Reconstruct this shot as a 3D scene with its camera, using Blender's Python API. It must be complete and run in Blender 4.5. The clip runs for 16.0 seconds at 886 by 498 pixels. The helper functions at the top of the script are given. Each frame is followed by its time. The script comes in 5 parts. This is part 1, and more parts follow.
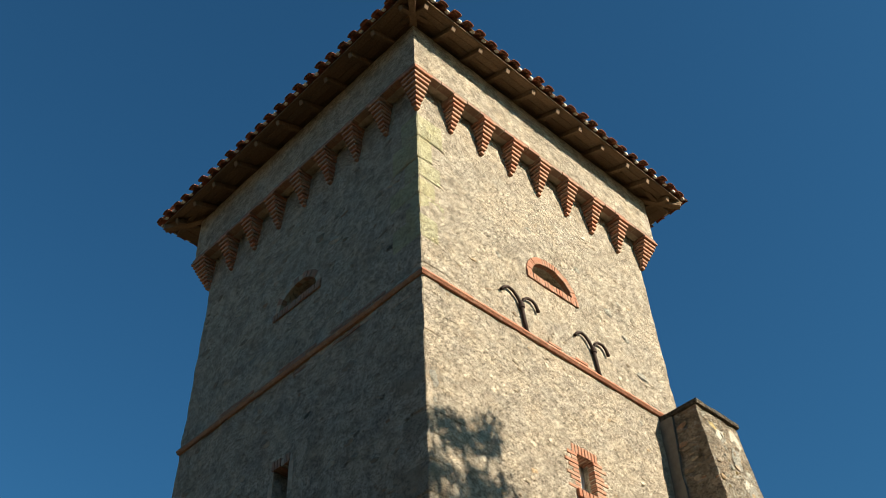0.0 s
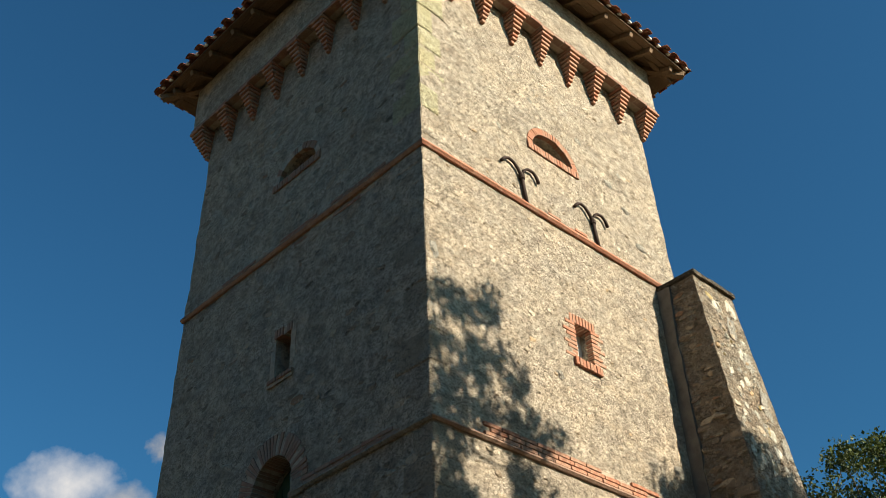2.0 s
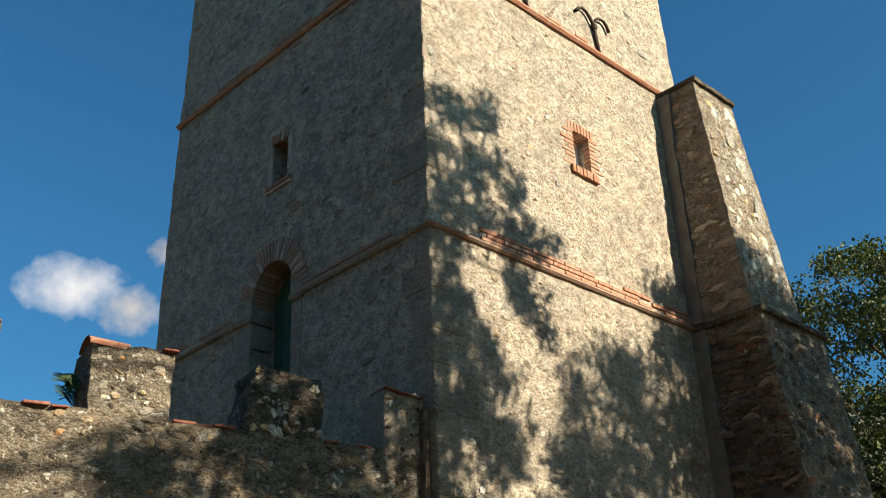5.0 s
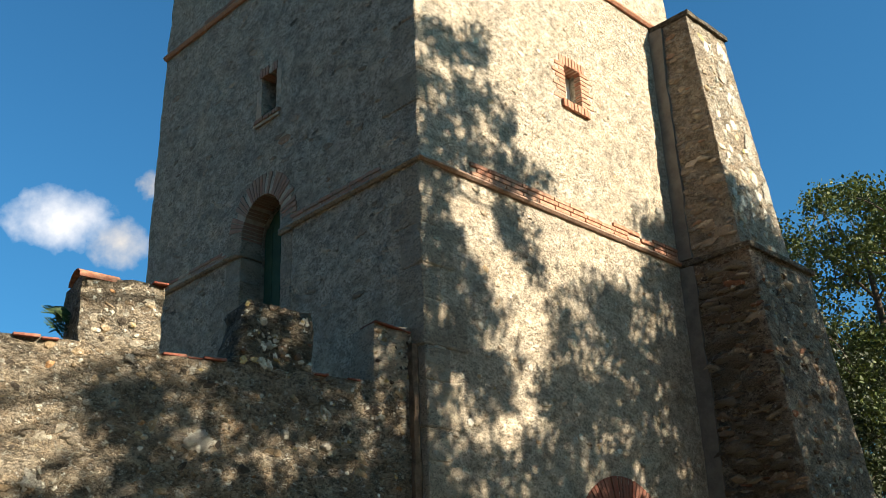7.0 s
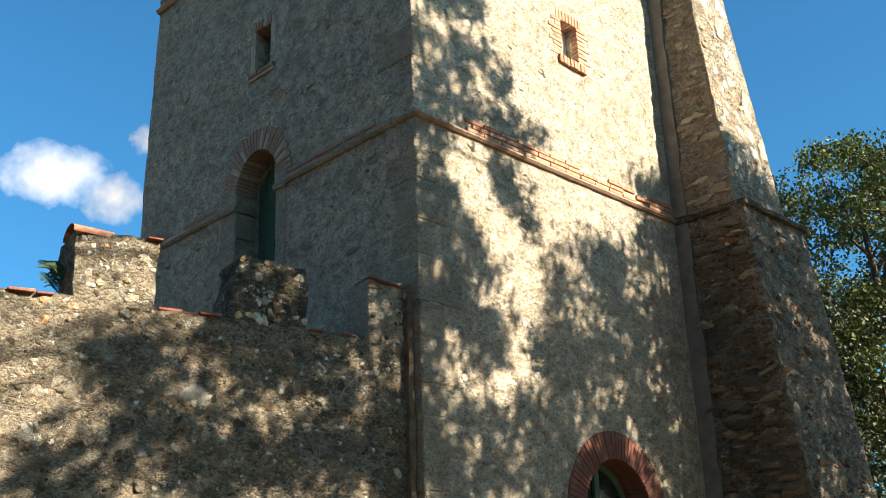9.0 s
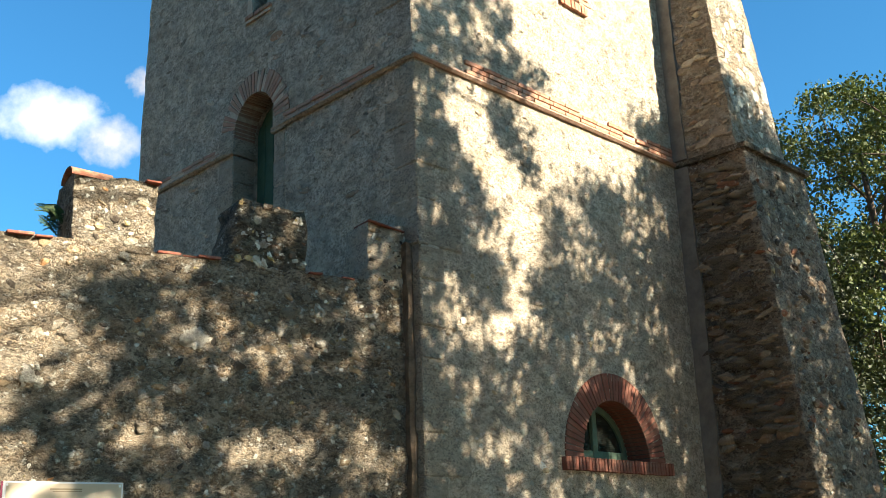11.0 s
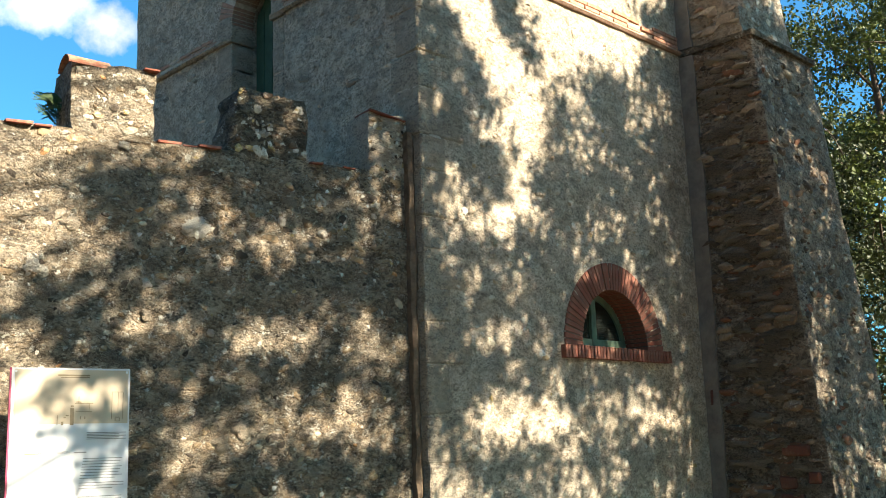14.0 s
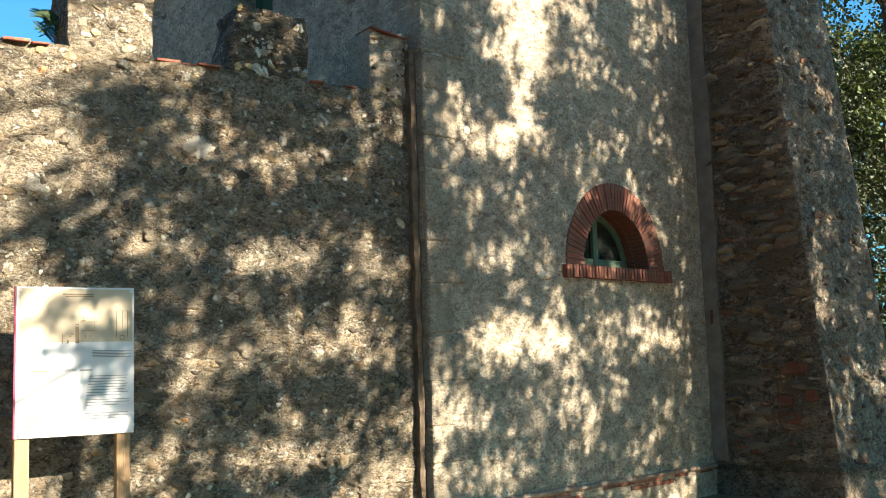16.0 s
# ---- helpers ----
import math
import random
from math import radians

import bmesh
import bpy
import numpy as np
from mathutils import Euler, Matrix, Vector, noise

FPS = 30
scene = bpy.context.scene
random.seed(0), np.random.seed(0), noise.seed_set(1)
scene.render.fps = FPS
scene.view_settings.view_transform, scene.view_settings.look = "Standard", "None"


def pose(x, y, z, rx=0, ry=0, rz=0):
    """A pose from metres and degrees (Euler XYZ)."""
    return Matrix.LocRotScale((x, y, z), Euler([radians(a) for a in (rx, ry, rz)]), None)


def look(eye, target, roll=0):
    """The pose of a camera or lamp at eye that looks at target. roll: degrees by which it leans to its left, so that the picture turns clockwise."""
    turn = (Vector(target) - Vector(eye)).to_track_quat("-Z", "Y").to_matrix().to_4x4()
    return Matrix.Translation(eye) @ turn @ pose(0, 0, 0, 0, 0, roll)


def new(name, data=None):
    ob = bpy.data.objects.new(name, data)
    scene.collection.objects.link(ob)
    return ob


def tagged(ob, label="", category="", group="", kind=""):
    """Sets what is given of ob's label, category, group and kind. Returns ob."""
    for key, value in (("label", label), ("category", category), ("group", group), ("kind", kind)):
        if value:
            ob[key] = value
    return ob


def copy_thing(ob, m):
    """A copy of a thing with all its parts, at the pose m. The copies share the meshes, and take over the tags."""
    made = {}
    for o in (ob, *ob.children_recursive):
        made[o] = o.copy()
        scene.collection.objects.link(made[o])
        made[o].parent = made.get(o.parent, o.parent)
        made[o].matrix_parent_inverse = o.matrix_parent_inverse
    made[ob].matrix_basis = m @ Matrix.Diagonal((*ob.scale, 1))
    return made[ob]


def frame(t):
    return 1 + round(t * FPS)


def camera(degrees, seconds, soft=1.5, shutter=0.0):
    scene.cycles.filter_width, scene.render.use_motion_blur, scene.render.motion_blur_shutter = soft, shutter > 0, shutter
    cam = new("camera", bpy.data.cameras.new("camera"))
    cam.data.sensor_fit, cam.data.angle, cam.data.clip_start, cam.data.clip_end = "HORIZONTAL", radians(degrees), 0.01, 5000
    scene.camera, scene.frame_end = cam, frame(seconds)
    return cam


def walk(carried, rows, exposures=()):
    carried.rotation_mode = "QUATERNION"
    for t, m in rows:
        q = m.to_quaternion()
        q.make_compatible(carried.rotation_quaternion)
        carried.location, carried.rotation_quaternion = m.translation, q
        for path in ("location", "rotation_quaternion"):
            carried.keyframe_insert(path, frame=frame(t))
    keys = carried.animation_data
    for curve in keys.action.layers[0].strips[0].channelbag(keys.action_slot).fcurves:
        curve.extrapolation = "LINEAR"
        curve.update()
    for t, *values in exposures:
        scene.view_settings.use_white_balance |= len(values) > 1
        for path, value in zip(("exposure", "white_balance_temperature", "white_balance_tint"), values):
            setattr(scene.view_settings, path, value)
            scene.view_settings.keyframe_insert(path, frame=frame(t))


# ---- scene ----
cam = camera(45.9, 16.0, soft=0.55)
EYE = (-6.692, -6.883, 1.6)
# seconds, yaw, pitch, roll
PATH = [
    (0.0, -43.64, 43.67, 2.28),
    (0.5, -43.65, 42.45, 2.29),
    (1.0, -43.67, 40.64, 2.25),
    (1.5, -43.68, 38.51, 2.23),
    (2.0, -43.69, 36.62, 2.22),
    (2.5, -43.73, 34.67, 2.22),
    (3.0, -43.83, 32.88, 2.21),
    (3.5, -43.83, 31.18, 2.21),
    (4.0, -43.85, 29.45, 2.17),
    (4.5, -43.85, 27.78, 2.15),
    (5.0, -43.91, 26.08, 2.14),
    (7.5, -44.70, 21.89, 2.10),
    (8.0, -44.83, 21.21, 2.07),
    (8.5, -44.87, 20.54, 2.05),
    (9.0, -44.88, 20.07, 2.02),
    (11.5, -44.99, 16.01, 1.99),
    (12.0, -45.03, 15.01, 1.98),
    (12.5, -45.04, 13.88, 1.96),
    (13.0, -45.02, 12.80, 1.95),
    (13.5, -44.97, 11.82, 1.94),
    (14.0, -44.90, 10.96, 1.90),
    (14.5, -44.93, 10.17, 1.88),
    (15.0, -44.92, 9.39, 1.87),
    (15.5, -44.89, 8.06, 1.85),
    (16.0, -44.81, 6.58, 1.84),
]
# seconds, stops
STOPS = [(0.0, 1.22), (3.5, 1.32), (5.0, 1.55), (7.5, 2.0), (9.0, 2.25), (11.5, 2.58), (14.0, 2.7), (16.0, 2.72)]
walk(cam, [(t, pose(*EYE, 90 + p, r, y)) for t, y, p, r in PATH], STOPS)

# ---- light ----
SUN_EL, SUN_AZ = radians(28.5), radians(17)  # height; turn from -y towards +x
TO_SUN = Vector((math.sin(SUN_AZ) * math.cos(SUN_EL), -math.cos(SUN_AZ) * math.cos(SUN_EL), math.sin(SUN_EL)))
world = bpy.data.worlds.new("sky")
scene.world = world
world.use_nodes = True
wn = world.node_tree.nodes
sky = wn.new("ShaderNodeTexSky")
sky.sky_type, sky.sun_disc = "NISHITA", False
sky.sun_elevation, sky.sun_rotation = SUN_EL, math.atan2(TO_SUN.x, TO_SUN.y)
sky.air_density, sky.dust_density, sky.ozone_density = 1.0, 1.4, 3.0
tint = wn.new("ShaderNodeMix")
tint.data_type, tint.blend_type = "RGBA", "MULTIPLY"
tint.inputs[0].default_value, tint.inputs[7].default_value = 1.0, (0.28, 0.72, 0.88, 1)
world.node_tree.links.new(sky.outputs[0], tint.inputs[6])
world.node_tree.links.new(tint.outputs[2], wn["Background"].inputs[0])
wn["Background"].inputs[1].default_value = 0.05
sun = new("sun", bpy.data.lights.new("sun", "SUN"))
sun.data.energy, sun.data.angle, sun.data.color = 5.0, radians(0.53), (1.0, 0.87, 0.68)
sun.matrix_world = look(TO_SUN * 60, (0, 0, 0))


# ---- materials ----
def shader(name, rough=0.9, metal=0.0):
    m = bpy.data.materials.new(name)
    m.use_nodes = True
    b = m.node_tree.nodes["Principled BSDF"]
    b.inputs["Roughness"].default_value, b.inputs["Metallic"].default_value = rough, metal
    b.inputs["Specular IOR Level"].default_value = 0.25
    return m, m.node_tree.nodes, m.node_tree.links, b


def coords(n, l, scale=(1, 1, 1)):
    tc, mp = n.new("ShaderNodeTexCoord"), n.new("ShaderNodeMapping")
    mp.inputs["Scale"].default_value = scale
    l.new(tc.outputs["Object"], mp.inputs["Vector"])
    return mp.outputs[0]


def noisy(n, l, vec, scale, detail=6.0, rough=0.6, lo=0.35, hi=0.65):
    t, r = n.new("ShaderNodeTexNoise"), n.new("ShaderNodeMapRange")
    t.inputs["Scale"].default_value, t.inputs["Detail"].default_value, t.inputs["Roughness"].default_value = scale, detail, rough
    r.inputs["From Min"].default_value, r.inputs["From Max"].default_value = lo, hi
    l.new(vec, t.inputs["Vector"])
    l.new(t.outputs[0], r.inputs[0])
    return r.outputs[0]


def cells(n, l, vec, scale, lo, hi, feature="F1"):
    t, r = n.new("ShaderNodeTexVoronoi"), n.new("ShaderNodeMapRange")
    t.feature = feature
    t.inputs["Scale"].default_value = scale
    r.inputs["From Min"].default_value, r.inputs["From Max"].default_value = lo, hi
    l.new(vec, t.inputs["Vector"])
    l.new(t.outputs["Distance"], r.inputs[0])
    return r.outputs[0], t


def mixed(n, l, fac, a, b, amount=1.0):
    """Colour a where fac is 0, b where it is 1; a and b are sockets or colours."""
    x = n.new("ShaderNodeMix")
    x.data_type = "RGBA"
    if amount != 1.0:
        k = n.new("ShaderNodeMath")
        k.operation = "MULTIPLY"
        k.inputs[1].default_value = amount
        l.new(fac, k.inputs[0])
        fac = k.outputs[0]
    l.new(fac, x.inputs[0])
    for s, v in ((6, a), (7, b)):
        if isinstance(v, tuple):
            x.inputs[s].default_value = (*v, 1)
        else:
            l.new(v, x.inputs[s])
    return x.outputs[2]


def calc(n, l, op, a, b):
    x = n.new("ShaderNodeMath")
    x.operation = op
    for i, v in enumerate((a, b)):
        if isinstance(v, (int, float)):
            x.inputs[i].default_value = v
        else:
            l.new(v, x.inputs[i])
    return x.outputs[0]


def relief(n, l, bsdf, height, strength, distance):
    b = n.new("ShaderNodeBump")
    b.inputs["Strength"].default_value, b.inputs["Distance"].default_value = strength, distance
    l.new(height, b.inputs["Height"])
    l.new(b.outputs[0], bsdf.inputs["Normal"])


def masonry(name, base, pale, dark, warm, lichen=0.25, grain=30.0, bump=0.03, blots=0.5, stone=0.0, crust=0.6, pit=0.6, speck=9.0, mottle=0.3, course=1.4, crack=0.0):
    """Old roughcast over rubble: gravel grains, smooth and bare patches, stones that show through, dirt and pale lichen."""
    m, n, l, b = shader(name, 0.95)
    v = coords(n, l, (1, 1, course))
    big = noisy(n, l, v, 0.8, 6, 0.62, 0.42, 0.60)
    mid = noisy(n, l, v, 3.4, 9, 0.72, 0.40, 0.62)
    grey = tuple((x + sum(base) / 3) / 2 * 0.88 for x in base)
    col = mixed(n, l, big, base, warm)
    col = mixed(n, l, noisy(n, l, v, 1.7, 8, 0.7, 0.47, 0.60), col, grey, 0.75)
    col = mixed(n, l, mid, col, pale, 0.45)
    height = calc(n, l, "MULTIPLY", mid, 0.5)
    warp = n.new("ShaderNodeVectorMath")
    warp.operation = "MULTIPLY_ADD"
    nz = n.new("ShaderNodeTexNoise")
    nz.inputs["Scale"].default_value, nz.inputs["Detail"].default_value = 5.0, 5
    l.new(v, nz.inputs["Vector"])
    l.new(nz.outputs["Color"], warp.inputs[0])
    warp.inputs[1].default_value = (0.14, 0.14, 0.14)
    l.new(v, warp.inputs[2])
    if stone:
        squash = n.new("ShaderNodeMapping")
        squash.inputs["Scale"].default_value = (1, 1, 1.3)
        l.new(warp.outputs[0], squash.inputs["Vector"])
        gap, vt = cells(n, l, squash.outputs[0], 5.0, 0.02, 0.12, "DISTANCE_TO_EDGE")
        hue = n.new("ShaderNodeTexVoronoi")
        hue.inputs["Scale"].default_value = 5.0
        l.new(squash.outputs[0], hue.inputs["Vector"])
        tone = n.new("ShaderNodeSeparateColor")
        l.new(hue.outputs["Color"], tone.inputs[0])
        rock = mixed(n, l, tone.outputs[0], tuple(x * 0.7 for x in warm), pale)
        show = calc(n, l, "MULTIPLY", gap, calc(n, l, "GREATER_THAN", tone.outputs[1], 0.45))
        col = mixed(n, l, show, col, rock, stone)
        height = calc(n, l, "ADD", height, calc(n, l, "MULTIPLY", show, 0.9 * stone))
    # gravel of the render, bare in places
    bare = noisy(n, l, v, 2.3, 6, 0.65, 0.36, 0.50)
    pebble_, vg = cells(n, l, warp.outputs[0], grain, 0.75, 0.1)
    gt = n.new("ShaderNodeSeparateColor")
    l.new(vg.outputs["Color"], gt.inputs[0])
    light_g = calc(n, l, "MULTIPLY", calc(n, l, "GREATER_THAN", gt.outputs[0], 0.55), bare)
    dark_g = calc(n, l, "MULTIPLY", calc(n, l, "LESS_THAN", gt.outputs[0], 0.26), bare)
    col = mixed(n, l, light_g, col, pale, 0.5)
    col = mixed(n, l, dark_g, col, dark, 0.55)
    fine = noisy(n, l, v, grain * 1.6, 6, 0.8, 0.36, 0.64)
    pits = noisy(n, l, v, grain * 0.5, 7, 0.8, 0.56, 0.63)
    col = mixed(n, l, pits, col, dark, pit)
    col = mixed(n, l, fine, col, pale, 0.22)
    # crumbled places, dirt in broad stains, lichen in crusts
    worn = noisy(n, l, v, 5.5, 14, 0.82, 0.45, 0.58)
    col = mixed(n, l, worn, col, dark, mottle)
    bright = noisy(n, l, warp.outputs[0], 8.0, 14, 0.82, 0.53, 0.60)
    col = mixed(n, l, bright, col, pale, mottle)
    if crack:
        rift, _ = cells(n, l, warp.outputs[0], 8.5, 0.05, 0.0, "DISTANCE_TO_EDGE")
        rift = calc(n, l, "MULTIPLY", rift, noisy(n, l, v, 6.0, 8, 0.7, 0.44, 0.56))
        chips = noisy(n, l, warp.outputs[0], 13.0, 12, 0.85, 0.55, 0.60)
        holes = noisy(n, l, warp.outputs[0], 15.0, 9, 0.85, 0.575, 0.62)
        col = mixed(n, l, chips, col, (0.58, 0.54, 0.45), crack * 0.75)
        col = mixed(n, l, holes, col, dark, crack)
        col = mixed(n, l, rift, col, dark, crack * 0.4)
        height = calc(n, l, "SUBTRACT", height, calc(n, l, "MULTIPLY", calc(n, l, "ADD", rift, holes), 0.9 * crack))
    blot = noisy(n, l, v, 1.3, 12, 0.78, 0.50, 0.66)
    col = mixed(n, l, blot, col, dark, blots)
    spots = noisy(n, l, v, speck, 10, 0.78, crust, crust + 0.035)
    col = mixed(n, l, spots, col, (0.60, 0.575, 0.48), lichen)
    l.new(col, b.inputs["Base Color"])
    h = calc(n, l, "ADD", height, calc(n, l, "MULTIPLY", calc(n, l, "MULTIPLY", pebble_, bare), 0.45))
    h = calc(n, l, "ADD", h, calc(n, l, "MULTIPLY", fine, 0.25))
    h = calc(n, l, "SUBTRACT", h, calc(n, l, "MULTIPLY", pits, 0.6))
    h = calc(n, l, "ADD", h, calc(n, l, "MULTIPLY", spots, 0.2))
    h = calc(n, l, "ADD", h, calc(n, l, "MULTIPLY", calc(n, l, "SUBTRACT", bright, worn), 0.6 * mottle))
    relief(n, l, b, h, 1.0, bump)
    return m


def clay(name, red, brown, pale, rough=0.9):
    """Fired clay that differs from piece to piece."""
    m, n, l, b = shader(name, rough)
    v = coords(n, l)
    oi = n.new("ShaderNodeObjectInfo")
    gi = n.new("ShaderNodeNewGeometry")
    rnd = calc(n, l, "FRACT", calc(n, l, "ADD", oi.outputs["Random"], gi.outputs["Random Per Island"]), 0.0)
    col = mixed(n, l, rnd, red, brown)
    col = mixed(n, l, noisy(n, l, v, 9, 7, 0.7, 0.5, 0.68), col, pale, 0.6)
    col = mixed(n, l, noisy(n, l, v, 45, 4, 0.7, 0.5, 0.68), col, (0.06, 0.045, 0.035), 0.5)
    l.new(col, b.inputs["Base Color"])
    relief(n, l, b, noisy(n, l, v, 38, 5, 0.7, 0.3, 0.7), 0.8, 0.006)
    return m


def timber(name, a, c):
    m, n, l, b = shader(name, 0.85)
    v = coords(n, l, (9, 9, 1.2))
    oi = n.new("ShaderNodeObjectInfo")
    col = mixed(n, l, noisy(n, l, v, 3, 8, 0.7, 0.35, 0.65), a, c)
    col = mixed(n, l, oi.outputs["Random"], col, tuple(x * 0.6 for x in a), 0.5)
    l.new(col, b.inputs["Base Color"])
    relief(n, l, b, noisy(n, l, v, 6, 6, 0.7), 0.6, 0.004)
    return m


def plain(name, col, rough=0.6, metal=0.0, vary=0.25, scale=8.0, bump=0.002):
    m, n, l, b = shader(name, rough, metal)
    v = coords(n, l)
    c = mixed(n, l, noisy(n, l, v, scale, 7, 0.7, 0.4, 0.66), col, tuple(x * (1 - vary) for x in col))
    l.new(c, b.inputs["Base Color"])
    relief(n, l, b, noisy(n, l, v, scale * 6, 4, 0.7), 0.5, bump)
    return m


def foliage(name, a, c):
    m, n, l, b = shader(name, 0.55)
    gi = n.new("ShaderNodeNewGeometry")
    col = mixed(n, l, gi.outputs["Random Per Island"], a, c)
    l.new(col, b.inputs["Base Color"])
    tr, mx = n.new("ShaderNodeBsdfTranslucent"), n.new("ShaderNodeMixShader")
    l.new(col, tr.inputs["Color"])
    mx.inputs[0].default_value = 0.22
    l.new(b.outputs[0], mx.inputs[1])
    l.new(tr.outputs[0], mx.inputs[2])
    l.new(mx.outputs[0], n["Material Output"].inputs["Surface"])
    return m


RENDER = masonry("roughcast", (0.43, 0.36, 0.27), (0.67, 0.585, 0.455), (0.12, 0.10, 0.075), (0.57, 0.455, 0.315), lichen=0.35, grain=44, blots=0.5, bump=0.021, stone=0.28, crust=0.60, pit=0.85, mottle=0.6, crack=0.32)
RUBBLE = masonry("lichened_rubble", (0.30, 0.235, 0.155), (0.62, 0.53, 0.39), (0.03, 0.025, 0.018), (0.42, 0.28, 0.15), lichen=0.92, grain=36, bump=0.09, blots=0.65, stone=0.65, crust=0.56, pit=0.9, speck=11.0, mottle=0.8, crack=0.8)
# dark moss and lichen, with some shade put into the colour as well
MOSSY_SHADED = masonry("mossy_shaded_rubble", (0.14, 0.115, 0.075), (0.30, 0.255, 0.18), (0.022, 0.02, 0.015), (0.18, 0.125, 0.07), lichen=0.9, grain=34, bump=0.06, blots=0.75, stone=0.5, crust=0.60, pit=0.85, speck=7.0, mottle=0.6, crack=0.8)
BUTTRESS = masonry("buttress_stone", (0.33, 0.26, 0.18), (0.52, 0.445, 0.33), (0.035, 0.027, 0.02), (0.33, 0.205, 0.12), lichen=0.75, grain=34, bump=0.06, blots=0.55, stone=0.85, crust=0.585, pit=0.85, speck=8.0, mottle=0.65, crack=0.7)
PIER = masonry("weathered_pier", (0.44, 0.35, 0.25), (0.64, 0.56, 0.43), (0.10, 0.08, 0.055), (0.48, 0.33, 0.20), lichen=0.8, grain=34, bump=0.05, blots=0.5, stone=0.6, crust=0.57, pit=0.8, speck=6.0, mottle=0.6, crack=0.5)
QUOIN = masonry("quoin_stone", (0.32, 0.27, 0.20), (0.48, 0.42, 0.32), (0.11, 0.095, 0.075), (0.38, 0.30, 0.205), lichen=0.4, grain=46, bump=0.025, blots=0.5, pit=0.6)
YELLOW = masonry("yellow_lichened_stone", (0.44, 0.41, 0.24), (0.60, 0.56, 0.36), (0.14, 0.125, 0.08), (0.46, 0.40, 0.22), lichen=0.4, grain=46, bump=0.025, blots=0.35, pit=0.6)
PALE = masonry("pale_stone", (0.50, 0.48, 0.40), (0.62, 0.59, 0.51), (0.2, 0.18, 0.15), (0.5, 0.45, 0.35), lichen=0.5, bump=0.02, blots=0.3)
BRICK = clay("brick", (0.33, 0.135, 0.078), (0.30, 0.175, 0.115), (0.46, 0.34, 0.24))
BRICK_OLD = clay("weathered_brick", (0.26, 0.135, 0.09), (0.24, 0.165, 0.12), (0.38, 0.31, 0.235))
BRICK_DARK = clay("dark_red_brick", (0.19, 0.058, 0.038), (0.15, 0.065, 0.045), (0.30, 0.19, 0.13))
BRICK_SOOTY = clay("sooty_brick", (0.12, 0.042, 0.026), (0.09, 0.042, 0.03), (0.18, 0.12, 0.08))
TILE = clay("roof_tile", (0.29, 0.09, 0.042), (0.19, 0.08, 0.05), (0.36, 0.26, 0.17))


def fieldstone(name, stops):
    """Stones of several colours, each one colour with its own grain and crust."""
    m, n, l, b = shader(name, 0.93)
    v = coords(n, l)
    gi, ramp = n.new("ShaderNodeNewGeometry"), n.new("ShaderNodeValToRGB")
    ramp.color_ramp.interpolation = "CONSTANT"
    while len(ramp.color_ramp.elements) < len(stops):
        ramp.color_ramp.elements.new(0.5)
    for e, (at, col) in zip(ramp.color_ramp.elements, stops):
        e.position, e.color = at, (*col, 1)
    l.new(gi.outputs["Random Per Island"], ramp.inputs[0])
    col = mixed(n, l, noisy(n, l, v, 26, 8, 0.75, 0.5, 0.62), ramp.outputs[0], (0.05, 0.042, 0.03), 0.55)
    col = mixed(n, l, noisy(n, l, v, 17, 9, 0.8, 0.55, 0.62), col, (0.55, 0.51, 0.42), 0.6)
    l.new(col, b.inputs["Base Color"])
    relief(n, l, b, noisy(n, l, v, 60, 6, 0.75, 0.3, 0.7), 0.9, 0.008)
    return m


WALL_STONES = fieldstone("mixed_wall_stone", ((0, (0.05, 0.04, 0.03)), (0.25, (0.15, 0.11, 0.065)), (0.48, (0.25, 0.185, 0.11)), (0.70, (0.21, 0.185, 0.14)), (0.87, (0.38, 0.33, 0.24)), (0.95, (0.30, 0.16, 0.07))))
LICHEN = fieldstone("lichen_crust", ((0, (0.47, 0.44, 0.36)), (0.4, (0.36, 0.35, 0.29)), (0.75, (0.54, 0.52, 0.45)), (0.9, (0.36, 0.28, 0.13))))
TOWER_STONES = fieldstone("tower_field_stone", ((0, (0.40, 0.33, 0.24)), (0.3, (0.31, 0.26, 0.19)), (0.5, (0.53, 0.46, 0.35)), (0.76, (0.25, 0.195, 0.135)), (0.88, (0.44, 0.32, 0.19))))
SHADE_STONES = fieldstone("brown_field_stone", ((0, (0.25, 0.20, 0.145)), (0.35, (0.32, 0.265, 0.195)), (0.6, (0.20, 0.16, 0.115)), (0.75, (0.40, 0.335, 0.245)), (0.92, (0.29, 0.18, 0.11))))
PIER_STONES = fieldstone("pier_stone", ((0, (0.11, 0.075, 0.048)), (0.25, (0.18, 0.125, 0.08)), (0.5, (0.24, 0.19, 0.13)), (0.7, (0.16, 0.075, 0.042)), (0.8, (0.07, 0.052, 0.038)), (0.94, (0.34, 0.29, 0.21))))
MORTAR = plain("mortar", (0.40, 0.33, 0.25), 0.95, vary=0.4, scale=12, bump=0.006)
GREY_MORTAR = plain("grey_mortar", (0.185, 0.165, 0.135), 0.95, vary=0.35, scale=5, bump=0.006)
MORTAR_DARK = plain("sooty_mortar", (0.10, 0.075, 0.058), 0.95, vary=0.4, scale=12, bump=0.006)
LIME = plain("lime_mortar", (0.72, 0.70, 0.64), 0.9, vary=0.2, scale=20, bump=0.003)
WOOD = timber("old_rafter", (0.135, 0.085, 0.05), (0.22, 0.15, 0.09))
POST = timber("pine_post", (0.22, 0.145, 0.08), (0.32, 0.215, 0.125))
FILLET = plain("brown_strip", (0.15, 0.11, 0.075), 0.95, vary=0.6, scale=9, bump=0.012)
IRON = plain("rusted_iron", (0.055, 0.036, 0.028), 0.75, 0.3, 0.5, 14)
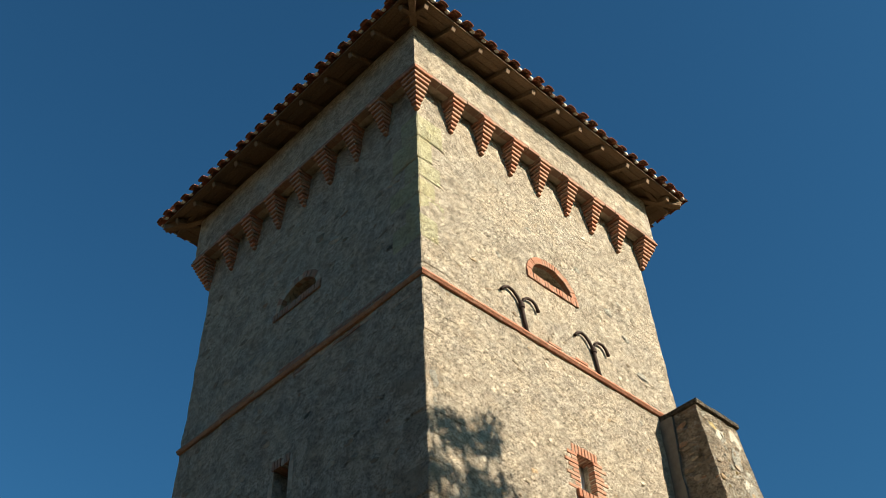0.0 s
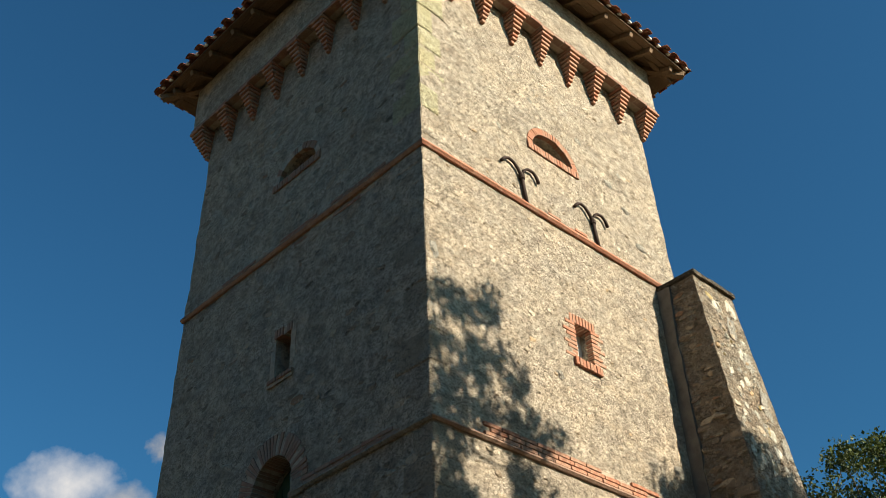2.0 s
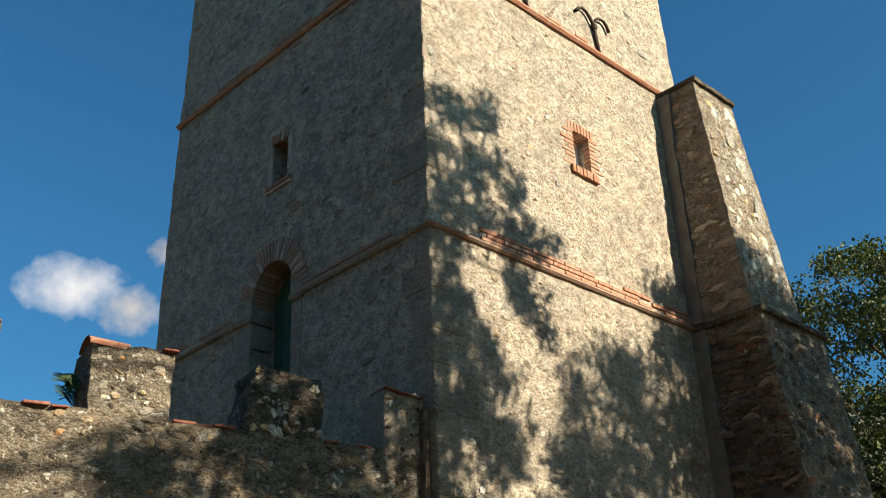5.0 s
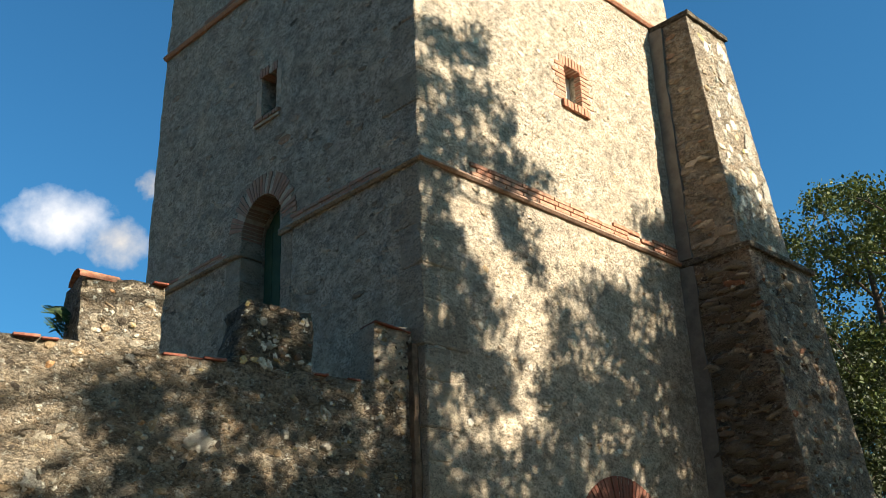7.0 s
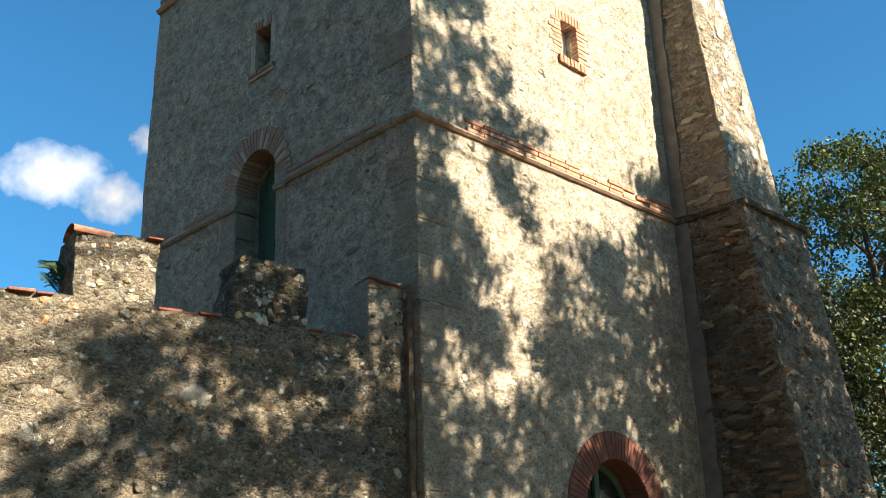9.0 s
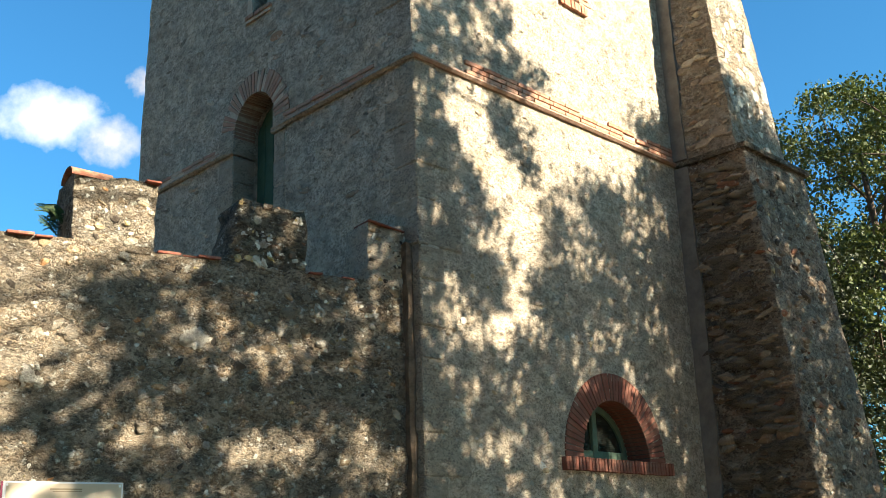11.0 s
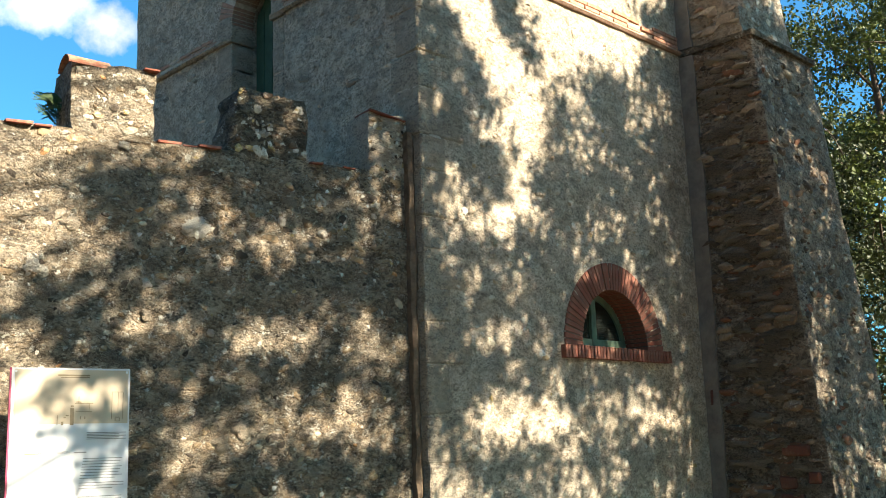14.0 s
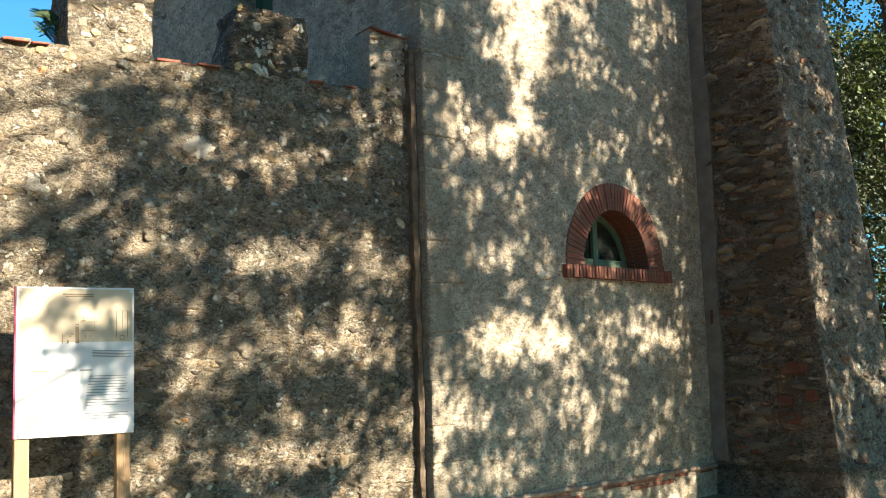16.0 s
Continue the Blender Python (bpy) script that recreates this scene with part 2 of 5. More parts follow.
GREEN = plain("green_paint", (0.045, 0.095, 0.062), 0.55, 0, 0.3, 5)
GREEN_PALE = plain("faded_green_paint", (0.085, 0.135, 0.095), 0.55, 0, 0.3, 9)
BOARD = plain("white_panel", (0.48, 0.49, 0.50), 0.35, 0, 0.03, 3, 0.0003)
SEPIA = plain("printed_parchment", (0.38, 0.32, 0.235), 0.4, 0, 0.15, 3, 0.0003)
INK = plain("grey_ink", (0.19, 0.188, 0.188), 0.6, 0, 0.1)
INK_FADED = plain("brown_ink", (0.20, 0.155, 0.095), 0.6, 0, 0.2)
PLUM = plain("plum_edge", (0.22, 0.03, 0.07), 0.5, 0, 0.2)
STEEL = plain("steel", (0.55, 0.55, 0.55), 0.3, 1.0, 0.1)
BARK = plain("bark", (0.085, 0.065, 0.05), 0.95, 0, 0.5, 10, 0.02)
LEAF = foliage("oak_leaf", (0.028, 0.046, 0.010), (0.072, 0.088, 0.018))
SHADED_LEAF = foliage("shaded_leaf", (0.012, 0.020, 0.008), (0.028, 0.036, 0.012))
FERN = foliage("fern_leaf", (0.022, 0.045, 0.014), (0.045, 0.075, 0.022))
EARTH = plain("grassy_earth", (0.25, 0.18, 0.095), 0.95, 0, 0.5, 3, 0.03)
DARK = plain("dark_interior", (0.10, 0.09, 0.075), 0.95, 0, 0.3)
glass, gn, gl, gb = shader("window_glass", 0.05)
gb.inputs["Base Color"].default_value = (0.02, 0.025, 0.022, 1)
gb.inputs["Specular IOR Level"].default_value = 0.5


# ---- builders ----
def thing(name, label, category, m=Matrix(), group="", kind=""):
    ob = new(name)
    ob.empty_display_size = 0.2
    ob.matrix_world = m
    return tagged(ob, label, category, group, kind)


def mesh_of(bm, mat, name="mesh"):
    me = bpy.data.meshes.new(name)
    bm.normal_update()
    bm.to_mesh(me)
    bm.free()
    me.materials.append(mat)
    return me


def part(name, bm, mat, parent, label="", smooth=False):
    ob = new(name, mesh_of(bm, mat, name) if isinstance(bm, bmesh.types.BMesh) else bm)
    ob.parent = parent
    if smooth:
        for p in ob.data.polygons:
            p.use_smooth = True
    return tagged(ob, label)


def piece(name, me, parent, m):
    ob = new(name, me)
    ob.parent = parent
    ob.matrix_local = m
    return ob


def block(bm, x0, x1, y0, y1, z0, z1, bevel=0.0, rough=0.0, m=None):
    """A block, with broken edges and slightly crooked corners if wanted."""
    made = bmesh.ops.create_cube(bm, size=1)["verts"]
    for v in made:
        v.co = Vector((x0 + (v.co.x + 0.5) * (x1 - x0), y0 + (v.co.y + 0.5) * (y1 - y0), z0 + (v.co.z + 0.5) * (z1 - z0)))
        if rough:
            v.co += Vector([random.uniform(-rough, rough) for _ in range(3)])
    if bevel:
        es = list({e for v in made for e in v.link_edges})
        made = list({v for f in bmesh.ops.bevel(bm, geom=es, offset=bevel, segments=1, affect="EDGES")["faces"] for v in f.verts})
    if m is not None:
        bmesh.ops.transform(bm, matrix=m, verts=list({v for v in made}))
    return bm


def box(*a, **k):
    return block(bmesh.new(), *a, **k)


def tube(bm, pts, radii, sides=8):
    """A round bar along points, closed at both ends."""
    rings, up = [], Vector((0.13, 0.21, 1)).normalized()
    for i, p in enumerate(pts):
        p = Vector(p)
        d = (Vector(pts[min(i + 1, len(pts) - 1)]) - Vector(pts[max(i - 1, 0)])).normalized()
        a = d.cross(up if abs(d.dot(up)) < 0.95 else Vector((1, 0, 0))).normalized()
        c = d.cross(a)
        r = radii[i] if isinstance(radii, (list, tuple)) else radii
        rings.append([bm.verts.new(p + (a * math.cos(q) + c * math.sin(q)) * r) for q in (math.tau * k / sides for k in range(sides))])
    for u, w in zip(rings, rings[1:]):
        for k in range(sides):
            bm.faces.new((u[k], u[(k + 1) % sides], w[(k + 1) % sides], w[k]))
    bm.faces.new(list(reversed(rings[0])))
    bm.faces.new(rings[-1])
    return bm


def prism(outline, y0, y1):
    """An outline in x and z, from y0 back to y1."""
    bm = bmesh.new()
    a = [bm.verts.new((x, y0, z)) for x, z in outline]
    c = [bm.verts.new((x, y1, z)) for x, z in outline]
    bm.faces.new(a)
    bm.faces.new(list(reversed(c)))
    for i in range(len(a)):
        j = (i + 1) % len(a)
        bm.faces.new((a[j], a[i], c[i], c[j]))
    bmesh.ops.recalc_face_normals(bm, faces=bm.faces)
    return bm


def lump(p, k, amp):
    """Unevenness of a wall at p."""
    return amp * (noise.noise(p * k) + 0.5 * noise.noise(p * k * 2.7 + Vector((7, 3, 1))) + 0.3 * noise.noise(p * k * 6.1))


def cut(me, cutters):
    """The mesh less the cutters (bmeshes)."""
    ob = new("blank", me)
    extra = []
    for c in cutters:
        q = new("cutter", mesh_of(c, MORTAR))
        mod = ob.modifiers.new("cut", "BOOLEAN")
        mod.operation, mod.solver, mod.object = "DIFFERENCE", "EXACT", q
        extra.append(q)
    done = bpy.data.meshes.new_from_object(ob.evaluated_get(bpy.context.evaluated_depsgraph_get()))
    for q in (ob, *extra):
        bpy.data.objects.remove(q)
    return done


def steps(a, b, cell):
    n = max(1, round(abs(b - a) / cell))
    return [a + (b - a) * i / n for i in range(n)]


def shaft(x0, x1, z0, z1, thick, cell, amp, mat):
    """A square tube of wall, fine and uneven on the two sides that face the yard."""
    ring = [(x, x0) for x in steps(x0, x1, cell)] + [(x1, y) for y in steps(x0, x1, cell * 8)]
    ring += [(x, x1) for x in steps(x1, x0, cell * 8)] + [(x0, y) for y in steps(x1, x0, cell)]
    zs = steps(z0, z1, cell) + [z1]
    mid, verts, faces, n = (x0 + x1) / 2, [], [], len(ring)
    for z in zs:
        for x, y in ring:
            p = Vector((x, y, z))
            out = Vector((x - mid, y - mid, 0))
            k = max(abs(out.x), abs(out.y))
            out = Vector((round(out.x / k, 3) if abs(out.x) > k - 1e-4 else 0, round(out.y / k, 3) if abs(out.y) > k - 1e-4 else 0, 0))
            verts.append(p + out * lump(p, 2.6, amp))
    for i in range(len(zs) - 1):
        for j in range(n):
            faces.append((i * n + j, i * n + (j + 1) % n, (i + 1) * n + (j + 1) % n, (i + 1) * n + j))
    base = len(verts)
    a, c = x0 + thick, x1 - thick
    inner = [(a, a), (c, a), (c, c), (a, c)]
    verts += [Vector((x, y, z)) for z in (z0, z1) for x, y in inner]
    for j in range(4):
        faces.append((base + j, base + 4 + j, base + 4 + (j + 1) % 4, base + (j + 1) % 4))
    # rims at the foot and the head, side by side
    corners = [0, len(steps(x0, x1, cell))]
    corners += [corners[1] + len(steps(x0, x1, cell * 8))]
    corners += [corners[2] + len(steps(x0, x1, cell * 8)), n]
    for s in range(4):
        run = list(range(corners[s], corners[s + 1])) + [corners[s + 1] % n]
        top = (len(zs) - 1) * n
        faces.append([top + r for r in run] + [base + 4 + (s + 1) % 4, base + 4 + s])
        faces.append([r for r in reversed(run)] + [base + s, base + (s + 1) % 4])
    me = bpy.data.meshes.new("shaft")
    me.from_pydata(verts, [], faces)
    me.materials.append(mat)
    return me


def arch_outline(cx, half, z0, spring, rise, n=18):
    """A round-headed opening in x and z."""
    pts = [(cx - half, z0), (cx + half, z0)]
    return pts + [(cx + half * math.cos(math.pi * i / n), spring + rise * math.sin(math.pi * i / n)) for i in range(n + 1)]


SIDE = Matrix(((0, 1, 0, 0), (1, 0, 0, 0), (0, 0, 1, 0), (0, 0, 0, 1)))  # front of the yard side turned onto the x = 0 side (mirrored)


def turned(bm, m):
    bmesh.ops.transform(bm, matrix=m, verts=bm.verts)
    bmesh.ops.recalc_face_normals(bm, faces=bm.faces)
    return bm

# ---- ground ----
def ground_sheet():
    bm = bmesh.new()
    xs = [-2500, -600, -150, -50] + list(range(-30, 33, 3)) + [50, 150, 600, 2500]
    grid = [[bm.verts.new((x, y, 0.06 * noise.noise(Vector((x, y, 0)) * 0.3) if abs(x) < 31 and abs(y) < 31 else 0)) for x in xs] for y in xs]
    for a, c in zip(grid, grid[1:]):
        for i in range(len(xs) - 1):
            bm.faces.new((a[i], a[i + 1], c[i + 1], c[i]))
    return bm


ground = new("ground", mesh_of(ground_sheet(), EARTH))
tagged(ground, "bare grassy earth of the yard under the trees", "ground", kind="structure")

# ---- tower ----
B, PROUD, SOFFIT, Z3, Z2, Z1 = 5.2, 0.24, 14.17, 10.40, 6.62, 0.36
tower = thing("tower", "square roughcast stone tower with brick corbels and tiled roof", "tower")


def lunette(cx, half, z0, rise, grow=0.0):
    n = 18
    return [(cx + (half + grow) * math.cos(math.pi * i / n), z0 + (rise + grow) * math.sin(math.pi * i / n)) for i in range(n + 1)]


LUN_R, LUN_L = (2.62, 0.44, 11.66, 0.36), (2.62, 0.44, 11.64, 0.34)
SLIT_R, SLIT_L = (2.60, 2.93, 8.27, 8.82), (2.54, 2.86, 8.27, 8.88)
CELLAR = (2.95, 0.62, 2.67, 0.66)
DOOR = (2.77, 0.42, 4.55, 6.72, 0.46)
cutters = [prism(lunette(*LUN_R), -0.3, 0.9), turned(prism(lunette(*LUN_L), -0.3, 0.9), SIDE)]
cutters += [box(SLIT_R[0], SLIT_R[1], -0.3, 0.9, SLIT_R[2], SLIT_R[3]), turned(box(SLIT_L[0], SLIT_L[1], -0.3, 0.9, SLIT_L[2], SLIT_L[3]), SIDE)]
cutters += [prism(lunette(*CELLAR), -0.3, 0.9), turned(prism(arch_outline(*DOOR), -0.3, 0.9), SIDE)]
def spread(me):
    """The far sides lean out a little towards the foot."""
    for v in me.vertices:
        k = min(0.29, max(0.0, 0.048 * (13.5 - v.co.z)))
        v.co.x += k * 0.8 * min(1, max(0, (v.co.x - 3.6) / 1.6))
        v.co.y += k * min(1, max(0, (v.co.y - 3.6) / 1.6))
    return me


part("wall", cut(spread(shaft(0, B, -0.3, SOFFIT + 0.02, 0.6, 0.06, 0.010, RENDER)), cutters), RENDER, tower)
part("parapet_wall", shaft(-PROUD, B + PROUD, SOFFIT, 15.2, 0.7, 0.07, 0.009, RENDER), RENDER, tower, "roughcast wall standing out on the corbels")
part("inner_floor", box(0.6, B - 0.6, 0.6, B - 0.6, 13.0, 13.2), DARK, tower)
part("middle_floor", box(0.6, B - 0.6, 0.6, B - 0.6, 9.7, 9.9), DARK, tower)
part("lower_floor", box(0.6, B - 0.6, 0.6, B - 0.6, 4.4, 4.55), DARK, tower)


def moulding(parent, z, drop, out, x1=B, y1=B, fall=0.0, gap=None, mat=BRICK_OLD):
    """A projecting course with a rounded lip on the two open sides, its joints a little uneven."""
    spans = [(0, -out, x1), (1, -out, y1)] if gap is None else [(0, -out, x1), (1, -out, gap[0]), (1, gap[1], y1)]
    for side, s0, s1 in spans:
        bm = bmesh.new()
        xs = steps(s0, s1, 0.12) + [s1]
        prof = [(0.05, -drop), (-out * 0.55, -drop), (-out, -drop * 0.55), (-out * 0.95, -0.012), (-out * 0.8, 0), (0.05, 0.015)]
        rows = []
        for i, x in enumerate(xs):
            j = lump(Vector((x, side * 9, z)), 3.0, 0.010)
            rows.append([bm.verts.new((max(x, yy) if i == 0 and s0 < 0 else x, yy + (j if yy < 0 else 0), z + zz + j * 0.6 - fall * side * max(0, x))) for yy, zz in prof])
        for a, c in zip(rows, rows[1:]):
            for k in range(len(prof)):
                q = (k + 1) % len(prof)
                bm.faces.new((a[k], a[q], c[q], c[k]))
        bm.faces.new(rows[0])
        bm.faces.new(rows[-1])
        bmesh.ops.recalc_face_normals(bm, faces=bm.faces)
        part("string_course", turned(bm, SIDE) if side else bm, BRICK_OLD if mat is QUOIN and not side else mat, parent, "thin projecting course")


moulding(tower, Z3, 0.07, 0.065, B + 0.12, B + 0.16, mat=BRICK)
moulding(tower, Z2, 0.05, 0.06, 4.78, B + 0.30, 0.018, (2.34, 3.21), QUOIN)
moulding(tower, Z1, 0.05, 0.045, 4.78, 0.1)


# corbels, each of nine brick courses that widen and step out upwards
COURSES = 9


def corbel_mesh(i, corner):
    k = i / (COURSES - 1)
    half, out, h = 0.034 + 0.10 * k, 0.06 + 0.22 * k, (SOFFIT - 13.55) / COURSES
    z = 13.55 + i * h
    if corner:
        bm = box(-out, half * 0.55, -out, half * 0.55, z, z + h - 0.017, bevel=0.006, rough=0.002)
    else:
        bm = box(-half, half, -out, 0.12, z, z + h - 0.017, bevel=0.006, rough=0.003)
    return mesh_of(bm, BRICK, "corbel_course")


PLAIN_COURSES = [corbel_mesh(i, False) for i in range(COURSES)]
CORNER_COURSES = [corbel_mesh(i, True) for i in range(COURSES)]


def core(corner):
    bm = bmesh.new()
    for i in range(COURSES):
        k, h = i / (COURSES - 1), (SOFFIT - 13.55) / COURSES
        half, out, z = 0.034 + 0.10 * k - 0.02, 0.06 + 0.22 * k - 0.026, 13.55 + i * h
        if corner:
            block(bm, -out, half * 0.45, -out, half * 0.45, z + 0.003, z + h)
        else:
            block(bm, -half, half, -out, 0.1, z + 0.003, z + h)
    return mesh_of(bm, MORTAR, "corbel_core")


PLAIN_CORE, CORNER_CORE = core(False), core(True)
CENTRE = Matrix.Translation((B / 2, B / 2, 0))
for q in range(4):
    turn = CENTRE @ Matrix.Rotation(-q * math.pi / 2, 4, "Z") @ CENTRE.inverted()
    for i in range(8):
        m = turn @ Matrix.Translation((i * B / 8 + random.uniform(-0.012, 0.012) * (i > 0), 0, 0))
        c = piece("corbel", PLAIN_CORE if i else CORNER_CORE, tower, m)
        for me in (PLAIN_COURSES if i else CORNER_COURSES):
            piece("brick", me, c, Matrix.Translation((random.uniform(-0.008, 0.008), random.uniform(-0.004, 0.004), 0)))

# brick edge under the parapet
for q in range(4):
    turn = CENTRE @ Matrix.Rotation(-q * math.pi / 2, 4, "Z") @ CENTRE.inverted()
    band = piece("brick_band", mesh_of(box(-PROUD - 0.01, B + PROUD - 0.1, -PROUD - 0.012, -PROUD + 0.2, SOFFIT - 0.012, SOFFIT + 0.045), MORTAR), tower, turn)
    me = mesh_of(box(0, 0.262, -PROUD - 0.028, -PROUD + 0.1, SOFFIT - 0.018, SOFFIT + 0.05, bevel=0.006, rough=0.002), BRICK_OLD)
    for i in range(21):
        piece("brick", me, band, Matrix.Translation((-PROUD - 0.02 + i * 0.272, random.uniform(-0.006, 0.006), random.uniform(-0.003, 0.003))))

# ---- roof ----
EAVE, EZ, SLOPE = 0.76, 15.13, math.tan(radians(21))
roof = part("roof", bmesh.new(), WOOD, tower, "shallow tiled pyramid roof over board sheathing")


def boards():
    """Sheathing boards, as four leaning triangles with depth."""
    bm = bmesh.new()
    a, c, mid = -EAVE + 0.03, B + EAVE - 0.03, B / 2
    top = EZ + SLOPE * (mid - a)
    lo = [bm.verts.new((x, y, EZ)) for x, y in ((a, a), (c, a), (c, c), (a, c))]
    hi = [bm.verts.new((x, y, EZ + 0.03)) for x, y in ((a, a), (c, a), (c, c), (a, c))]
    p, q = bm.verts.new((mid, mid, top)), bm.verts.new((mid, mid, top + 0.03))
    for i in range(4):
        j = (i + 1) % 4
        bm.faces.new((lo[j], lo[i], p))
        bm.faces.new((hi[i], hi[j], q))
        bm.faces.new((lo[i], lo[j], hi[j], hi[i]))
    bmesh.ops.recalc_face_normals(bm, faces=bm.faces)
    return mesh_of(bm, WOOD)


roof.data = boards()
PITCH = math.atan(SLOPE)
rafter_me = mesh_of(box(-0.04, 0.04, 0, 1.1, -0.10, -0.004, bevel=0.006), WOOD)
hip_me = mesh_of(box(-0.055, 0.055, 0, 1.9, -0.12, -0.004, bevel=0.008), WOOD)
plank_me = [mesh_of(box(0, 0.615, 0.02 + 0.155 * k, 0.165 + 0.155 * k, -0.010, -0.002, rough=0.002), WOOD) for k in range(4)]


def tile_shell(up, r, length, taper=0.82, thick=0.014, n=8):
    """A half-round roof tile, open below (cover) or above (channel)."""
    bm = bmesh.new()
    rows = []
    for y, s in ((0, 1.0), (length, taper)):
        for rr in (r * s, r * s - thick):
            rows.append([bm.verts.new((rr * math.cos(math.pi * i / n), y, up * rr * math.sin(math.pi * i / n) * 0.4)) for i in range(n + 1)])
    o0, i0, o1, i1 = rows
    for k in range(n):
        bm.faces.new((o0[k], o0[k + 1], o1[k + 1], o1[k]))
        bm.faces.new((i0[k], i1[k], i1[k + 1], i0[k + 1]))
        bm.faces.new((o0[k], i0[k], i0[k + 1], o0[k + 1]))
        bm.faces.new((o1[k], o1[k + 1], i1[k + 1], i1[k]))
    for k in (0, n):
        bm.faces.new((o0[k], o1[k], i1[k], i0[k]))
    bmesh.ops.recalc_face_normals(bm, faces=bm.faces)
    if up > 0:
        plug = [bm.verts.new((c.co.x, 0.03, c.co.z)) for c in i0]
        bm.faces.new(plug)
    return mesh_of(bm, TILE)


COVER, CHANNEL = tile_shell(1, 0.088, 0.46), tile_shell(-1, 0.10, 0.46)
PLUG = mesh_of(box(-0.035, 0.035, 0.0, 0.06, -0.05, -0.005, bevel=0.01, rough=0.006), LIME)
WIDE = B + 2 * EAVE
for q in range(4):
    turn = CENTRE @ Matrix.Rotation(-q * math.pi / 2, 4, "Z") @ CENTRE.inverted()
    lean = Matrix.Rotation(PITCH, 4, "X")
    for i in range(11):
        x = -EAVE + 0.36 + i * 0.6
        piece("rafter", rafter_me, tower, turn @ Matrix.Translation((x + random.uniform(-0.03, 0.03), -EAVE + 0.06 + random.uniform(0, 0.04), EZ)) @ lean)
    piece("hip_rafter", hip_me, tower, turn @ Matrix.Translation((-EAVE + 0.05, -EAVE + 0.05, EZ)) @ Matrix.Rotation(-math.pi / 4, 4, "Z") @ Matrix.Rotation(math.atan(SLOPE / math.sqrt(2)), 4, "X"))
    for i in range(10):
        for k, me in enumerate(plank_me):
            piece("plank", me, roof, turn @ Matrix.Translation((-EAVE + 0.34 + i * 0.6, -EAVE + 0.03, EZ - 0.001 * (i % 2))) @ lean)
    for i in range(25):
        x = -EAVE + 0.05 + 0.135 + i * 0.27
        j = random.uniform(-0.02, 0.02)
        piece("channel_tile", CHANNEL, roof, turn @ Matrix.Translation((x + j, -EAVE - 0.05 + random.uniform(-0.02, 0.02), EZ + 0.082)) @ lean @ Matrix.Rotation(random.uniform(-0.03, 0.03), 4, "Z"))
        piece("mortar_plug", PLUG, roof, turn @ Matrix.Translation((x + j, -EAVE - 0.045, EZ + 0.078)) @ lean)
        piece("cover_tile", COVER, roof, turn @ Matrix.Translation((x - 0.135 + j, -EAVE - 0.09 + random.uniform(-0.025, 0.025), EZ + 0.058 + random.uniform(-0.01, 0.01))) @ lean @ Matrix.Rotation(random.uniform(-0.04, 0.04), 4, "Z"))


def upper_tiles():
    """The rows of tiles above the eaves, up to the hips."""
    verts, faces, n = [], [], 6
    for q in range(4):
        turn = CENTRE @ Matrix.Rotation(-q * math.pi / 2, 4, "Z") @ CENTRE.inverted()
        for i in range(25):
            x = -EAVE + 0.05 + i * 0.27
            reach = min(x + EAVE, B + EAVE - x)
            d = 0.34
            while d < reach - 0.05:
                e = min(d + 0.40, reach)
                base = len(verts)
                for y, r, lift in ((d, 0.10, 0.115), (e, 0.085, 0.10)):
                    for k in range(n + 1):
                        a = math.pi * k / n
                        verts.append(turn @ Vector((x + r * math.cos(a), -EAVE + y, EZ + SLOPE * y + lift - 0.02 + r * 0.5 * math.sin(a))))
                for k in range(n):
                    faces.append((base + k, base + k + 1, base + n + 2 + k, base + n + 1 + k))
                base = len(verts)
                verts.extend(turn @ Vector((x + dx, -EAVE + y, EZ + SLOPE * y + 0.06)) for y, dx in ((d, 0.02), (d, 0.25), (e, 0.25), (e, 0.02)))
                faces.append((base, base + 1, base + 2, base + 3))
                d = e
    me = bpy.data.meshes.new("tiles")
    me.from_pydata(verts, [], faces)
    me.materials.append(TILE)
    return me


tagged(part("upper_tiles", upper_tiles(), TILE, roof), kind="stuff")

# ---- buttress ----
BX = 4.78


def buttress_body(z0, z1, d0, d1, x0, x1, w0, w1, mat=None):
    """A leaning pier: depth and far side change evenly from foot to head, faces uneven."""
    nz, nd, nw = max(2, round((z1 - z0) / 0.07)), 16, 22
    verts, faces, ring = [], [], None
    for i in range(nz + 1):
        k = i / nz
        z, d, xr = z0 + (z1 - z0) * k, d0 + (d1 - d0) * k, w0 + (w1 - w0) * k
        xl = x0 + (x1 - x0) * k
        pts = [(xl, 0.1 - (d + 0.1) * j / nd, -1, 0) for j in range(nd)] + [(xl + (xr - xl) * j / nw, -d, 0, -1) for j in range(nw)]
        pts += [(xr, -d + (d + 0.1) * j / nd, 1, 0) for j in range(nd)] + [(xr, 0.1, 0, 1)]
        ring = len(pts)
        for x, y, a, c in pts:
            p = Vector((x, y, z))
            u = lump(p, 4.2, 0.034)
            edge = a == 0 and x == xl
            verts.append(p + Vector((a if not edge else -1, c, 0)) * u)
    for i in range(nz):
        for j in range(ring):
            q = (j + 1) % ring
            faces.append((i * ring + j, i * ring + q, (i + 1) * ring + q, (i + 1) * ring + j))
    faces.append(list(reversed(range(ring))))
    faces.append([nz * ring + j for j in range(ring)])
    me = bpy.data.meshes.new("pier")
    me.from_pydata(verts, [], faces)
    me.materials.append(mat or BUTTRESS)
    return me


